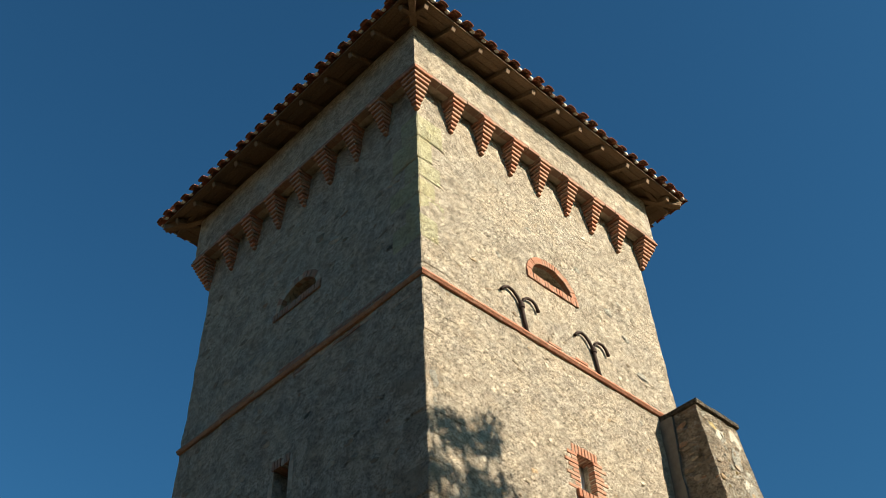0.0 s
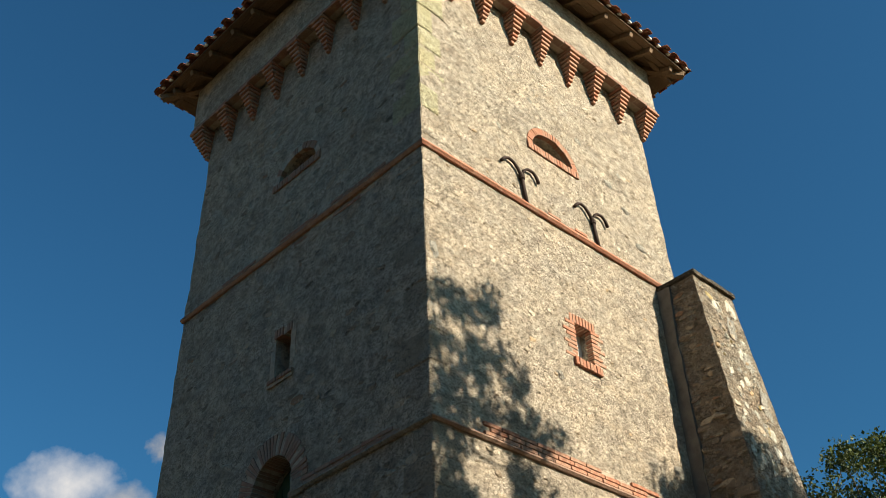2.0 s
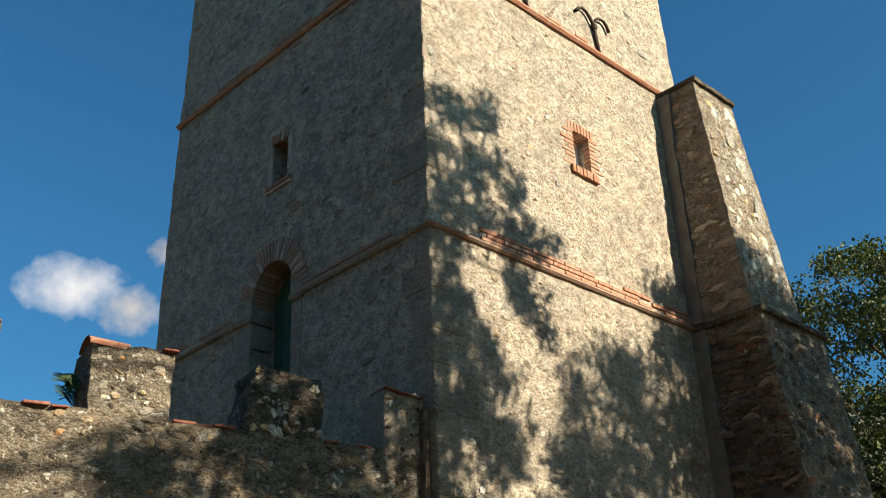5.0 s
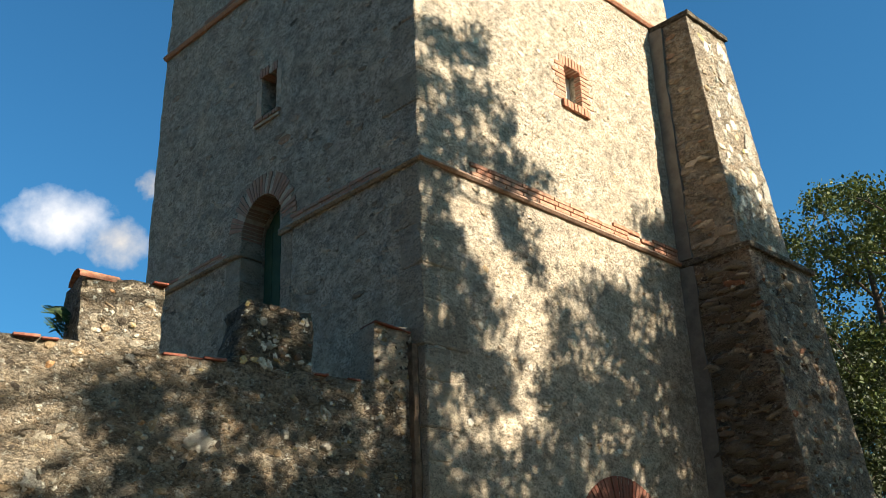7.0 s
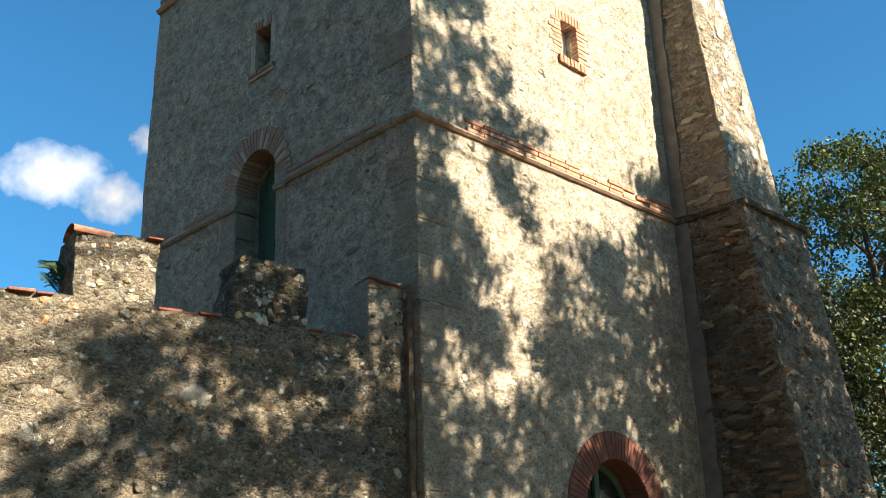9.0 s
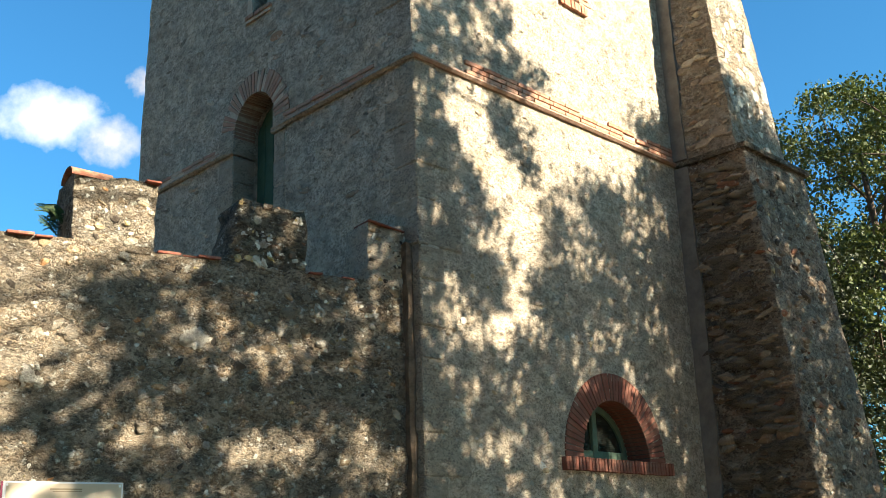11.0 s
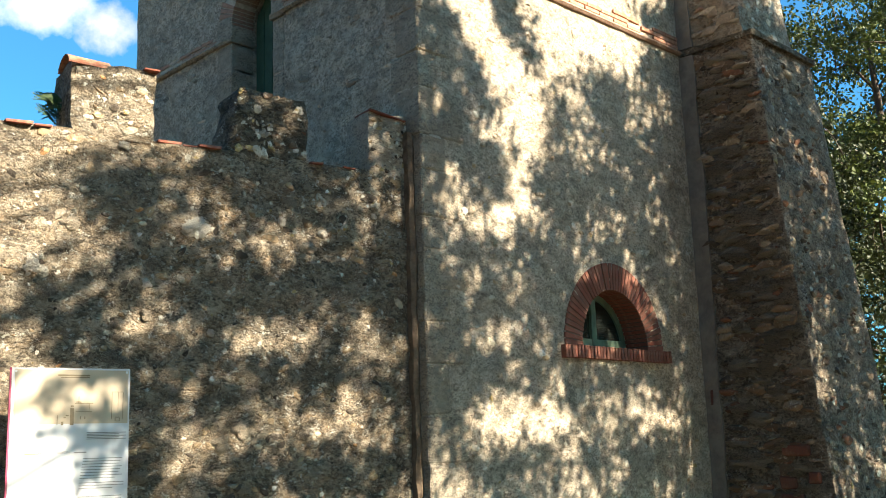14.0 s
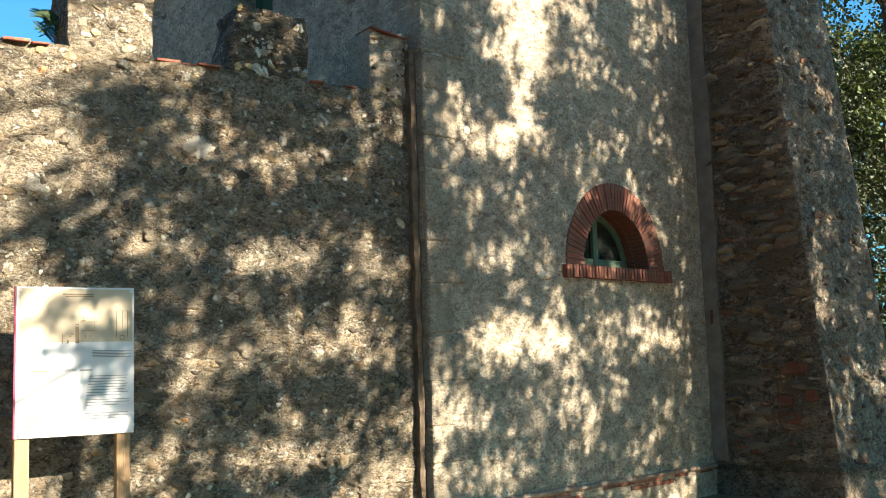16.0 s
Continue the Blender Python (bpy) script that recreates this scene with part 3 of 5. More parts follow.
buttress = thing("buttress", "leaning rubble stone buttress with slate caps against the tower", "buttress")
part("lower_pier", buttress_body(-0.2, 6.55, 1.62, 1.0, BX, BX, 6.66, 6.40), BUTTRESS, buttress)
part("upper_pier", buttress_body(6.6, 10.24, 0.92, 0.62, BX, BX, 6.10, 5.78, PIER), PIER, buttress)


def slab(x0, x1, y0, y1, z0, z1):
    bm = box(x0, x1, y0, y1, z0, z1)
    bmesh.ops.subdivide_edges(bm, edges=bm.edges, cuts=9, use_grid_fill=True)
    for v in bm.verts:
        v.co += Vector((lump(v.co, 5, 0.012), lump(v.co + Vector((3, 0, 0)), 5, 0.012), lump(v.co + Vector((0, 5, 0)), 4, 0.008)))
    return bm


part("capstone", slab(BX - 0.03, 5.83, -0.67, 0.0, 10.25, 10.32), MOSSY_SHADED, buttress, "thin weathered cap slab")
part("ledge", slab(BX - 0.04, 6.47, -1.06, 0.0, 6.55, 6.62), MOSSY_SHADED, buttress, "thin mossy ledge")
# shade at the pier's foot is put into this course's dark colour
part("foot_course", slab(BX - 0.03, 6.7, -1.62, 0.0, 0.30, 0.36), MOSSY_SHADED, buttress, "brick course near the foot")


def fillet(z0, z1):
    """Smooth grey mortar run up the joint of the buttress with the tower."""
    bm = box(BX - 0.035, BX + 0.02, -0.20, 0.03, z0, z1)
    for i in range(1, round((z1 - z0) / 0.09)):
        bmesh.ops.bisect_plane(bm, geom=bm.verts[:] + bm.edges[:] + bm.faces[:], plane_co=(0, 0, z0 + i * 0.09), plane_no=(0, 0, 1))
    for v in bm.verts:
        v.co += Vector((lump(v.co, 2.0, 0.012) - 0.01, (lump(v.co, 1.2, 0.03) if v.co.y < -0.1 else 0), 0))
    return bm


part("lower_fillet", fillet(0.4, 6.53), GREY_MORTAR, buttress, "smooth grey mortar in the joint")
part("upper_fillet", fillet(6.64, 10.22), GREY_MORTAR, buttress, "smooth grey mortar in the joint")


# ---- openings of the tower ----
def arc_bricks(parent, cx, half, z0, rise, thick, n, mat, depth, to_side=False, miss=0.0, proud=0.012, a0=0.0, a1=math.pi):
    """Bricks set on edge round an arch, each a slight wedge."""
    step = (a1 - a0) / n
    inner, outer = (half - 0.008) * step * 0.84, (half + thick) * step * 0.86
    bm = bmesh.new()
    bmesh.ops.create_cube(bm, size=1)
    for v in bm.verts:
        w = (outer if v.co.z > 0 else inner) / 2
        v.co = Vector((math.copysign(w, v.co.x), -proud if v.co.y < 0 else depth, thick if v.co.z > 0 else -0.008))
    bmesh.ops.bevel(bm, geom=bm.edges[:], offset=0.004, segments=1, affect="EDGES")
    me = mesh_of(bm, mat, "arch_brick")
    for i in range(n):
        if random.random() < miss:
            continue
        a = a0 + step * (i + 0.5)
        m = Matrix.Translation((cx + half * math.cos(a), random.uniform(-0.006, 0.006), z0 + rise * math.sin(a))) @ Matrix.Rotation(-(a - math.pi / 2) + random.uniform(-0.012, 0.012), 4, "Y")
        piece("brick", me, parent, SIDE @ m if to_side else m)


def row_bricks(parent, x0, x1, z0, z1, n, mat, out, depth, to_side=False, miss=0.0, jitter=0.006, duty=0.86, fall=0.0):
    """A row of bricks side by side, on edge or laid flat as the sizes say."""
    w = (x1 - x0) / n
    me = mesh_of(box(0, w * duty, -out, depth, z0, z1, bevel=0.005, rough=0.002), mat, "row_brick")
    for i in range(n):
        if random.random() < miss:
            continue
        m = Matrix.Translation((x0 + w * i, random.uniform(-jitter, jitter), random.uniform(-jitter, jitter) * 0.5 - fall * (x0 + w * i)))
        piece("brick", me, parent, SIDE @ m if to_side else m)


def ring_core(cx, half, z0, rise, thick, depth, to_side):
    """Mortar between the bricks of an arch."""
    n = 24
    outer = [(cx + (half + thick - 0.02) * math.cos(math.pi * i / n), z0 + (rise + thick - 0.02) * math.sin(math.pi * i / n)) for i in range(n + 1)]
    inner = [(cx + (half - 0.002) * math.cos(math.pi * i / n), z0 + (rise - 0.002) * math.sin(math.pi * i / n)) for i in range(n, -1, -1)]
    bm = prism(outer + inner, -0.004, depth - 0.01)
    return turned(bm, SIDE) if to_side else bm


random.seed(7)
cellar_arch = part("window_arch", ring_core(*CELLAR, 0.30, 0.3, False), MORTAR_DARK, tower, "arch of dark red bricks on edge")
arc_bricks(cellar_arch, *CELLAR, 0.30, 42, BRICK_DARK, 0.3)
cellar_sill = part("window_sill", box(1.985, 3.955, -0.045, 0.3, 2.54, 2.660), MORTAR_DARK, tower, "sill of dark red bricks on edge")
row_bricks(cellar_sill, 1.97, 3.97, 2.53, 2.668, 36, BRICK_DARK, 0.06, 0.28)
for lun, side in ((LUN_R, False), (LUN_L, True)):
    arch = part("window_arch", ring_core(*lun, 0.11, 0.06, side), MORTAR, tower, "thin arch of bricks on edge")
    arc_bricks(arch, *lun, 0.11, 28, BRICK if not side else BRICK_OLD, 0.07, side, miss=0.45 if side else 0.05, proud=0.014)
    sill = part("window_sill", turned(box(2.08, 3.17, -0.02, 0.22, lun[2] - 0.115, lun[2] - 0.012), SIDE) if side else box(2.08, 3.17, -0.02, 0.22, lun[2] - 0.115, lun[2] - 0.012), MORTAR, tower, "sill of bricks on edge")
    row_bricks(sill, 2.07, 3.18, lun[2] - 0.12, lun[2] - 0.002, 18, BRICK if not side else BRICK_OLD, 0.03, 0.25, side)
    # added dark box closes the opening, its colour standing in for the unlit room
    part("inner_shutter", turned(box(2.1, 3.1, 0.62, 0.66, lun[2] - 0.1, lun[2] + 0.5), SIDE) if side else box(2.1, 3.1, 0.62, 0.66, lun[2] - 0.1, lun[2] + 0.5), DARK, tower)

for (x0, x1, z0, z1), side in ((SLIT_R, False), (SLIT_L, True)):
    mat = BRICK if not side else BRICK_OLD
    jamb = part("window_surround", turned(box(x0 - 0.1, x0 - 0.002, -0.003, 0.2, z0, z1), SIDE) if side else box(x0 - 0.1, x0 - 0.002, -0.003, 0.2, z0, z1), MORTAR, tower, "brick surround of a slit window")
    jamb_b = part("window_surround", turned(box(x1 + 0.002, x1 + 0.1, -0.003, 0.2, z0, z1), SIDE) if side else box(x1 + 0.002, x1 + 0.1, -0.003, 0.2, z0, z1), MORTAR, tower, "brick surround of a slit window")
    sizes = [mesh_of(box(-w, 0.008, -0.012, 0.09, 0, 0.05, bevel=0.005, rough=0.002), mat) for w in (0.24, 0.11, 0.18)]
    sizes_b = [mesh_of(box(-0.008, w, -0.012, 0.09, 0, 0.05, bevel=0.005, rough=0.002), mat) for w in (0.11, 0.24, 0.17)]
    for i in range(9):
        if side:
            break
        for me, x, p in ((sizes[i % 3], x0, jamb), (sizes_b[i % 3], x1, jamb_b)):
            m = Matrix.Translation((x, random.uniform(-0.004, 0.004), z0 + i * 0.0625))
            piece("brick", me, p, SIDE @ m if side else m)
    lintel = part("lintel", turned(box(x0 - 0.06, x1 + 0.06, -0.002, 0.3, z1 + 0.003, z1 + 0.11), SIDE) if side else box(x0 - 0.06, x1 + 0.06, -0.002, 0.3, z1 + 0.003, z1 + 0.11), MORTAR, tower)
    row_bricks(lintel, x0 - 0.08, x1 + 0.1, z1 - 0.004, z1 + 0.13, 8, mat, 0.012, 0.35, side, miss=0.3 if side else 0.0)
    ledge = part("window_sill", turned(box(x0 - 0.09, x1 + 0.1, -0.03, 0.2, z0 - 0.10, z0 - 0.01), SIDE) if side else box(x0 - 0.09, x1 + 0.1, -0.03, 0.2, z0 - 0.10, z0 - 0.01), MORTAR, tower)
    row_bricks(ledge, x0 - 0.1, x1 + 0.11, z0 - 0.115 if not side else z0 - 0.06, z0 - 0.004, 8, mat, 0.05, 0.3, side)
    if not side:
        part("inner_board", box(x0 - 0.02, x1 + 0.02, 0.18, 0.20, z0 - 0.02, z1 + 0.02), LIME, tower, "limewashed board set back in the slit")
    # added dark backing for the unlit room behind the slit, not a shutter
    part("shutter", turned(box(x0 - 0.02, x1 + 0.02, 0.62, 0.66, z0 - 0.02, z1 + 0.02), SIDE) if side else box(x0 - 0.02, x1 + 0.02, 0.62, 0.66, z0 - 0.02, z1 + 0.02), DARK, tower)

# cellar window: green frame in the arch
cx, half, z0, rise = CELLAR
cellar = part("cellar_window", prism([(cx + (half + 0.02) * math.cos(math.pi * i / 20), z0 + (rise + 0.02) * math.sin(math.pi * i / 20)) for i in range(21)]
              + [(cx + (half - 0.075) * math.cos(math.pi * i / 20), z0 + 0.0 + (rise - 0.075) * math.sin(math.pi * i / 20)) for i in range(20, -1, -1)], 0.30, 0.36), GREEN_PALE, tower, "half-round window with a faded green frame")
part("bottom_rail", box(cx - half, cx + half, 0.297, 0.363, z0 - 0.01, z0 + 0.13, bevel=0.006), GREEN_PALE, cellar)
part("mullion", box(cx - 0.04, cx + 0.05, 0.285, 0.358, z0 + 0.05, z0 + rise - 0.03, bevel=0.008), GREEN_PALE, cellar)
part("pane", prism(lunette(cx, half - 0.03, z0 + 0.02, rise - 0.03), 0.325, 0.332), glass, cellar)

# door of the first floor
cx, half, z0, spring, rise = DOOR
arch = part("door_arch", ring_core(cx, half, spring, rise, 0.22, 0.28, True), MORTAR, tower, "door arch of thin bricks on edge")
arc_bricks(arch, cx, half, spring, rise, 0.28, 30, BRICK_OLD, 0.3, True, miss=0.15)
door = part("door", turned(prism(arch_outline(cx, half + 0.01, z0, spring, rise + 0.01), 0.36, 0.40), SIDE), GREEN, tower, "round-headed plank door in dark green paint")
for i in range(5):
    x = cx - half + i * half * 0.4
    h = spring + rise * math.sqrt(max(0.0, 1 - ((x + half * 0.2 - cx) / half) ** 2)) - 0.05
    part("plank", turned(box(x + 0.006, x + half * 0.4 - 0.006, 0.345, 0.361, z0 + 0.02, h, bevel=0.004), SIDE), GREEN, door)
for s0, s1 in ((cx + half, cx + half + 0.27), (cx - half - 0.2, cx - half)):
    jamb = part("door_jamb", turned(box(s0, s1, -0.004, 0.3, z0, 6.5), SIDE), MORTAR, tower, "dressed stone door jamb")
    z = z0
    while z < 6.45:
        h = random.uniform(0.3, 0.5)
        bm = box(s0 - (0.008 if s0 > cx else 0), s1 + (0.008 if s0 < cx else 0) + random.uniform(0, 0.06) * (s0 > cx), -0.012, 0.3, z, min(z + h, 6.5) - 0.01, bevel=0.01, rough=0.004)
        part("block", turned(bm, SIDE), QUOIN, jamb)
        z += h
    part("impost", turned(box(s0 - 0.03, s1 + 0.03, -0.05, 0.32, 6.5, 6.58, bevel=0.012), SIDE), QUOIN, jamb)
    part("impost_block", turned(box(s0 - 0.008, s1 + 0.05, -0.012, 0.3, 6.58, 6.86, bevel=0.012, rough=0.004), SIDE), QUOIN, jamb)


# bricks that show in the string courses
def band(z, x0, x1, rows, miss, mat, to_side=False, fall=0.0, out=0.012):
    for r in range(rows):
        b = bmesh.new()
        block(b, x0, x1, -0.002, 0.05, z + 0.022 + r * 0.058, z + 0.068 + r * 0.058)
        strip = part("brick_course", turned(b, SIDE) if to_side else b, MORTAR, tower)
        if fall:
            strip.data.transform(Matrix(((1, 0, 0, 0), (0, 1, 0, 0), (0, -fall, 1, 0), (0, 0, 0, 1))))
        row_bricks(strip, x0 + 0.1 * (r % 2), x1, z + 0.018 + r * 0.058, z + 0.066 + r * 0.058, max(1, round((x1 - x0) / 0.29)), mat, out, 0.06, to_side, miss, 0.004, 0.95, fall)


band(Z2, 0.75, 4.72, 3, 0.08, BRICK, out=0.03)
band(Z2, 0.5, 2.2, 2, 0.3, BRICK_OLD, True, 0.018)
band(Z2, 3.5, 5.4, 2, 0.3, BRICK_OLD, True, 0.018)
band(Z3, 0.35, 1.75, 1, 0.25, BRICK)
band(Z3, 2.2, 4.9, 1, 0.25, BRICK)
band(Z3 + 0.058, 2.35, 3.2, 1, 0.4, BRICK)
band(Z3, 0.3, 5.2, 2, 0.45, BRICK_OLD, True)
band(Z3 - 0.18, 0.9, 2.6, 1, 0.3, BRICK_OLD, True)
band(Z1 - 0.16, 1.0, 4.7, 2, 0.5, BRICK_DARK)

# corner stones
random.seed(21)
z, flip = 0.42, 0
quoins = part("corner_core", box(0.004, 0.25, 0.004, 0.25, 0.4, 13.4), MORTAR, tower)
while z < 13.2:
    h = random.uniform(0.30, 0.52)
    if abs(z - Z2) < 0.1 or abs(z + h - Z2) < 0.06 or z < Z2 < z + h:
        h = max(0.2, Z2 - z - 0.07) if z < Z2 - 0.25 else 0.3
    lx, ly = (random.uniform(0.38, 0.62), random.uniform(0.24, 0.34)) if flip else (random.uniform(0.24, 0.34), random.uniform(0.38, 0.7))
    pr = random.uniform(0.004, 0.018)
    bm = box(-pr, lx, -pr, ly, z, z + h - 0.012, bevel=0.014, rough=0.008)
    part("quoin", bm, YELLOW if z > 10.7 else QUOIN if z < 6.3 or random.random() < 0.2 else RENDER, quoins)
    z, flip = z + h, 1 - flip


# stones that stand out of the walls
def pebble(seed, mat):
    random.seed(seed)
    bm = bmesh.new()
    bmesh.ops.create_icosphere(bm, subdivisions=3, radius=1)
    for v in bm.verts:
        k = 1 + 0.7 * noise.noise(v.co * 1.5 + Vector((seed * 3.1, 0, 0))) + 0.45 * noise.noise(v.co * 3.4 + Vector((0, seed * 1.7, 0)))
        v.co = Vector((v.co.x * k, v.co.y * 0.5, v.co.z * k))
    me = mesh_of(bm, mat, "stone")
    for p in me.polygons:
        p.use_smooth = True
    return me


PALE_STONES = [pebble(i, PALE) for i in range(3)]
GREY_STONES = [pebble(i + 5, QUOIN) for i in range(3)]
BROWN_STONES = [pebble(i + 9, BUTTRESS) for i in range(3)]
wall_ob = [o for o in tower.children if o.name == "wall"][0]


def stone(me, parent, x, y, z, w, h, deep, turn=0.0, m=Matrix()):
    return piece("stone", me, parent, m @ Matrix.Translation((x, y, z)) @ Matrix.Rotation(turn, 4, "Y") @ Matrix.Diagonal((w / 2, deep, h / 2, 1)))


for i, (x, z, w, h) in enumerate(((0.13, 8.80, 0.13, 0.2), (0.12, 8.50, 0.09, 0.12), (1.10, 8.39, 0.10, 0.17), (4.48, 7.26, 0.22, 0.16), (0.19, 4.64, 0.17, 0.34), (3.95, 11.9, 0.18, 0.12),
                                  (4.3, 11.55, 0.15, 0.1), (3.3, 12.4, 0.14, 0.09), (4.55, 10.95, 0.24, 0.12), (2.2, 7.9, 0.13, 0.1))):
    stone(PALE_STONES[i % 3], wall_ob, x, 0.0, z, w, h, 0.03)
random.seed(33)
for i in range(40):
    w = random.uniform(0.06, 0.17)
    stone(random.choice(GREY_STONES + PALE_STONES[:1]), wall_ob, random.uniform(0.3, 4.7), 0.012, random.uniform(0.5, 13.3), w, w * random.uniform(0.5, 0.9), 0.035, random.uniform(-0.3, 0.3))
for i in range(45):
    w = random.uniform(0.07, 0.22)
    y, z = random.uniform(0.5, 5.0), random.uniform(4.6, 13.3)
    if 2.1 < y < 3.5 and (z < 7.3 or 8 < z < 9 or 11.4 < z < 12.2):
        continue
    stone(random.choice(GREY_STONES), wall_ob, y, 0.014, z, w, w * random.uniform(0.4, 0.7), 0.035, random.uniform(-0.3, 0.3), SIDE)
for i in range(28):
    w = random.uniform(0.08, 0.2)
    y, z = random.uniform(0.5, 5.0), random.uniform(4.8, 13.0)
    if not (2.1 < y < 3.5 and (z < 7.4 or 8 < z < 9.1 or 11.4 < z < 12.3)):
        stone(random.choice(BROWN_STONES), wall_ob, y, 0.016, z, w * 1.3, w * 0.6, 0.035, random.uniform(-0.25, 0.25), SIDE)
def stone_field(name, parent, spots, mat, label, m=Matrix(), seed=1, ragged=False):
    """Small stones bedded in a wall, too many to tell apart; spots hold x, y, z, width, height, depth and turn, y outwards negative."""
    rng = np.random.default_rng(seed)
    bm = bmesh.new()
    bmesh.ops.create_icosphere(bm, subdivisions=2, radius=1)
    unit = np.array([v.co[:] for v in bm.verts])
    tri = np.array([[v.index for v in f.verts] for f in bm.faces])
    bm.free()
    if m.determinant() < 0:
        tri = tri[:, ::-1]
    shapes = []
    for k in range(14):
        cut_at = rng.normal(size=(9, 3))
        cut_at /= np.linalg.norm(cut_at, axis=1)[:, None]
        reach = np.min(np.where(unit @ cut_at.T > 0.15, rng.uniform(0.55, 1.0, 9) / np.maximum(unit @ cut_at.T, 0.15), 1.25), axis=1)
        shapes.append(unit * (rng.uniform(0.45, 1.35, len(unit)) if ragged else reach * rng.uniform(0.8, 1.16, len(unit)))[:, None])
    mat3, verts, faces = np.array(m), [], []
    for i, (x, y, z, w, h, deep, turn) in enumerate(spots):
        p = shapes[rng.integers(14)] * (w / 2, deep, h / 2)
        c, s_ = math.cos(turn), math.sin(turn)
        p = np.stack([p[:, 0] * c - p[:, 2] * s_ + x, p[:, 1] + y, p[:, 0] * s_ + p[:, 2] * c + z], 1)
        verts.append(p @ mat3[:3, :3].T + mat3[:3, 3])
        faces.append(tri + i * len(unit))
    me = bpy.data.meshes.new(name)
    me.from_pydata(np.concatenate(verts).tolist(), [], np.concatenate(faces).tolist())
    me.materials.append(mat)
    return tagged(part(name, me, mat, parent, label), kind="stuff")


def strewn(count, seed, x, z, size, flat, deep, y=0.0, lie=0.35, keep=None):
    """Places for stones over a stretch of wall, small ones the most."""
    rng = np.random.default_rng(seed)
    out = []
    while len(out) < count:
        px, pz = rng.uniform(*x), rng.uniform(*z)
        w = size[0] + (size[1] - size[0]) * rng.random() ** 2.6
        h = w * rng.uniform(*flat)
        if keep is None or keep(px, pz, w):
            out.append((px, y(px, pz) if callable(y) else y, pz, w, h, min(deep, w * 0.45) * rng.uniform(0.6, 1.1), rng.normal() * lie))
    return out


def clear_front(x, z, w):
    return not (((x - 2.95) / 1.1) ** 2 + ((z - 2.7) / 1.1) ** 2 < 1 or (2.3 < x < 3.25 and 8.05 < z < 9.05) or (1.9 < x < 3.3 and 11.4 < z < 12.25) or abs(z - Z2 - 0.08) < 0.17 or abs(z - Z3) < 0.15 or z < 0.45)


def clear_side(y, z, w):
    return not ((2.0 < y < 3.5 and z < 7.4) or (2.3 < y < 3.1 and 8.1 < z < 9.1) or (1.9 < y < 3.3 and 11.4 < z < 12.3) or abs(z - Z2) < 0.15 or abs(z - Z3) < 0.18)


stone_field("rubble", wall_ob, strewn(420, 61, (0.35, 4.7), (0.4, 6.5), (0.03, 0.13), (0.45, 0.8), 0.02, keep=clear_front), TOWER_STONES, "small stones showing through the roughcast", seed=2)
stone_field("upper_rubble", wall_ob, strewn(300, 62, (0.35, 4.7), (6.8, 13.4), (0.03, 0.14), (0.4, 0.7), 0.014, keep=clear_front), TOWER_STONES, "small stones showing through the roughcast", seed=3)
stone_field("lichen", wall_ob, strewn(170, 63, (0.05, 4.7), (0.5, 6.2), (0.02, 0.09), (0.6, 1.0), 0.010, y=-0.004, keep=clear_front), LICHEN, "pale crusts of lichen", seed=4, ragged=True)
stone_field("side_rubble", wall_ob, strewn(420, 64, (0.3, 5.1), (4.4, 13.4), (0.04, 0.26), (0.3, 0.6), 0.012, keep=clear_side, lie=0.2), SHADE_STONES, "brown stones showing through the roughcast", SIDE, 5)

# bricks and stones in the rough side of the buttress
lower = [o for o in buttress.children if o.name == "lower_pier"][0]
buttress_upper = [o for o in buttress.children if o.name == "upper_pier"][0]
for i in range(110):
    z = random.uniform(0.45, 6.4)
    w = random.uniform(0.12, 0.34)
    y = -random.uniform(0.36, 1.42 - z * 0.085)
    stone(random.choice(BROWN_STONES + GREY_STONES), lower, y, BX + 0.0, z, w, w * random.uniform(0.28, 0.45), 0.13, random.uniform(-0.08, 0.08), SIDE)
for i, (y, z, w) in enumerate(((-1.1, 1.48, 0.34), (-1.3, 1.17, 0.14), (-1.02, 0.93, 0.28), (-0.98, 1.12, 0.2), (-0.5, 0.56, 0.28), (-0.09, 2.1, 0.06))):
    bm = box(-w / 2, w / 2, -0.05, 0.1, 0, 0.14 if w > 0.1 else 0.2, bevel=0.02, rough=0.012)
    p = part("brick", bm, BRICK_SOOTY, lower)
    p.matrix_local = SIDE @ Matrix.Translation((y, BX, z - 0.07))


for x, z, w, h in ((5.5, 9.55, 0.26, 0.34), (5.62, 8.95, 0.28, 0.36), (5.75, 8.35, 0.24, 0.42), (5.3, 8.75, 0.12, 0.16), (5.25, 9.75, 0.12, 0.14), (5.9, 7.7, 0.2, 0.3), (5.5, 7.9, 0.12, 0.16), (5.75, 7.2, 0.22, 0.2)):
    stone(random.choice(PALE_STONES), buttress_upper, x, -0.62 - (10.24 - z) * 0.083, z, w, h, 0.014)


def pier_face(z):
    """How far the buttress stands out at height z."""
    return -(1.62 - 0.62 * (z + 0.2) / 6.75) if z < 6.58 else -(0.92 - 0.30 * (z - 6.6) / 3.64)


flat_side = [(y, BX, z, w, h, d, t) for y, _, z, w, h, d, t in strewn(420, 71, (-1.5, -0.24), (0.4, 6.45), (0.06, 0.36), (0.25, 0.55), 0.045, lie=0.12, keep=lambda y, z, w: y - w / 2 > pier_face(z) - 0.02)]
stone_field("side_rubble", lower, flat_side, PIER_STONES, "flat brown and red stones in rough courses", SIDE, 11)
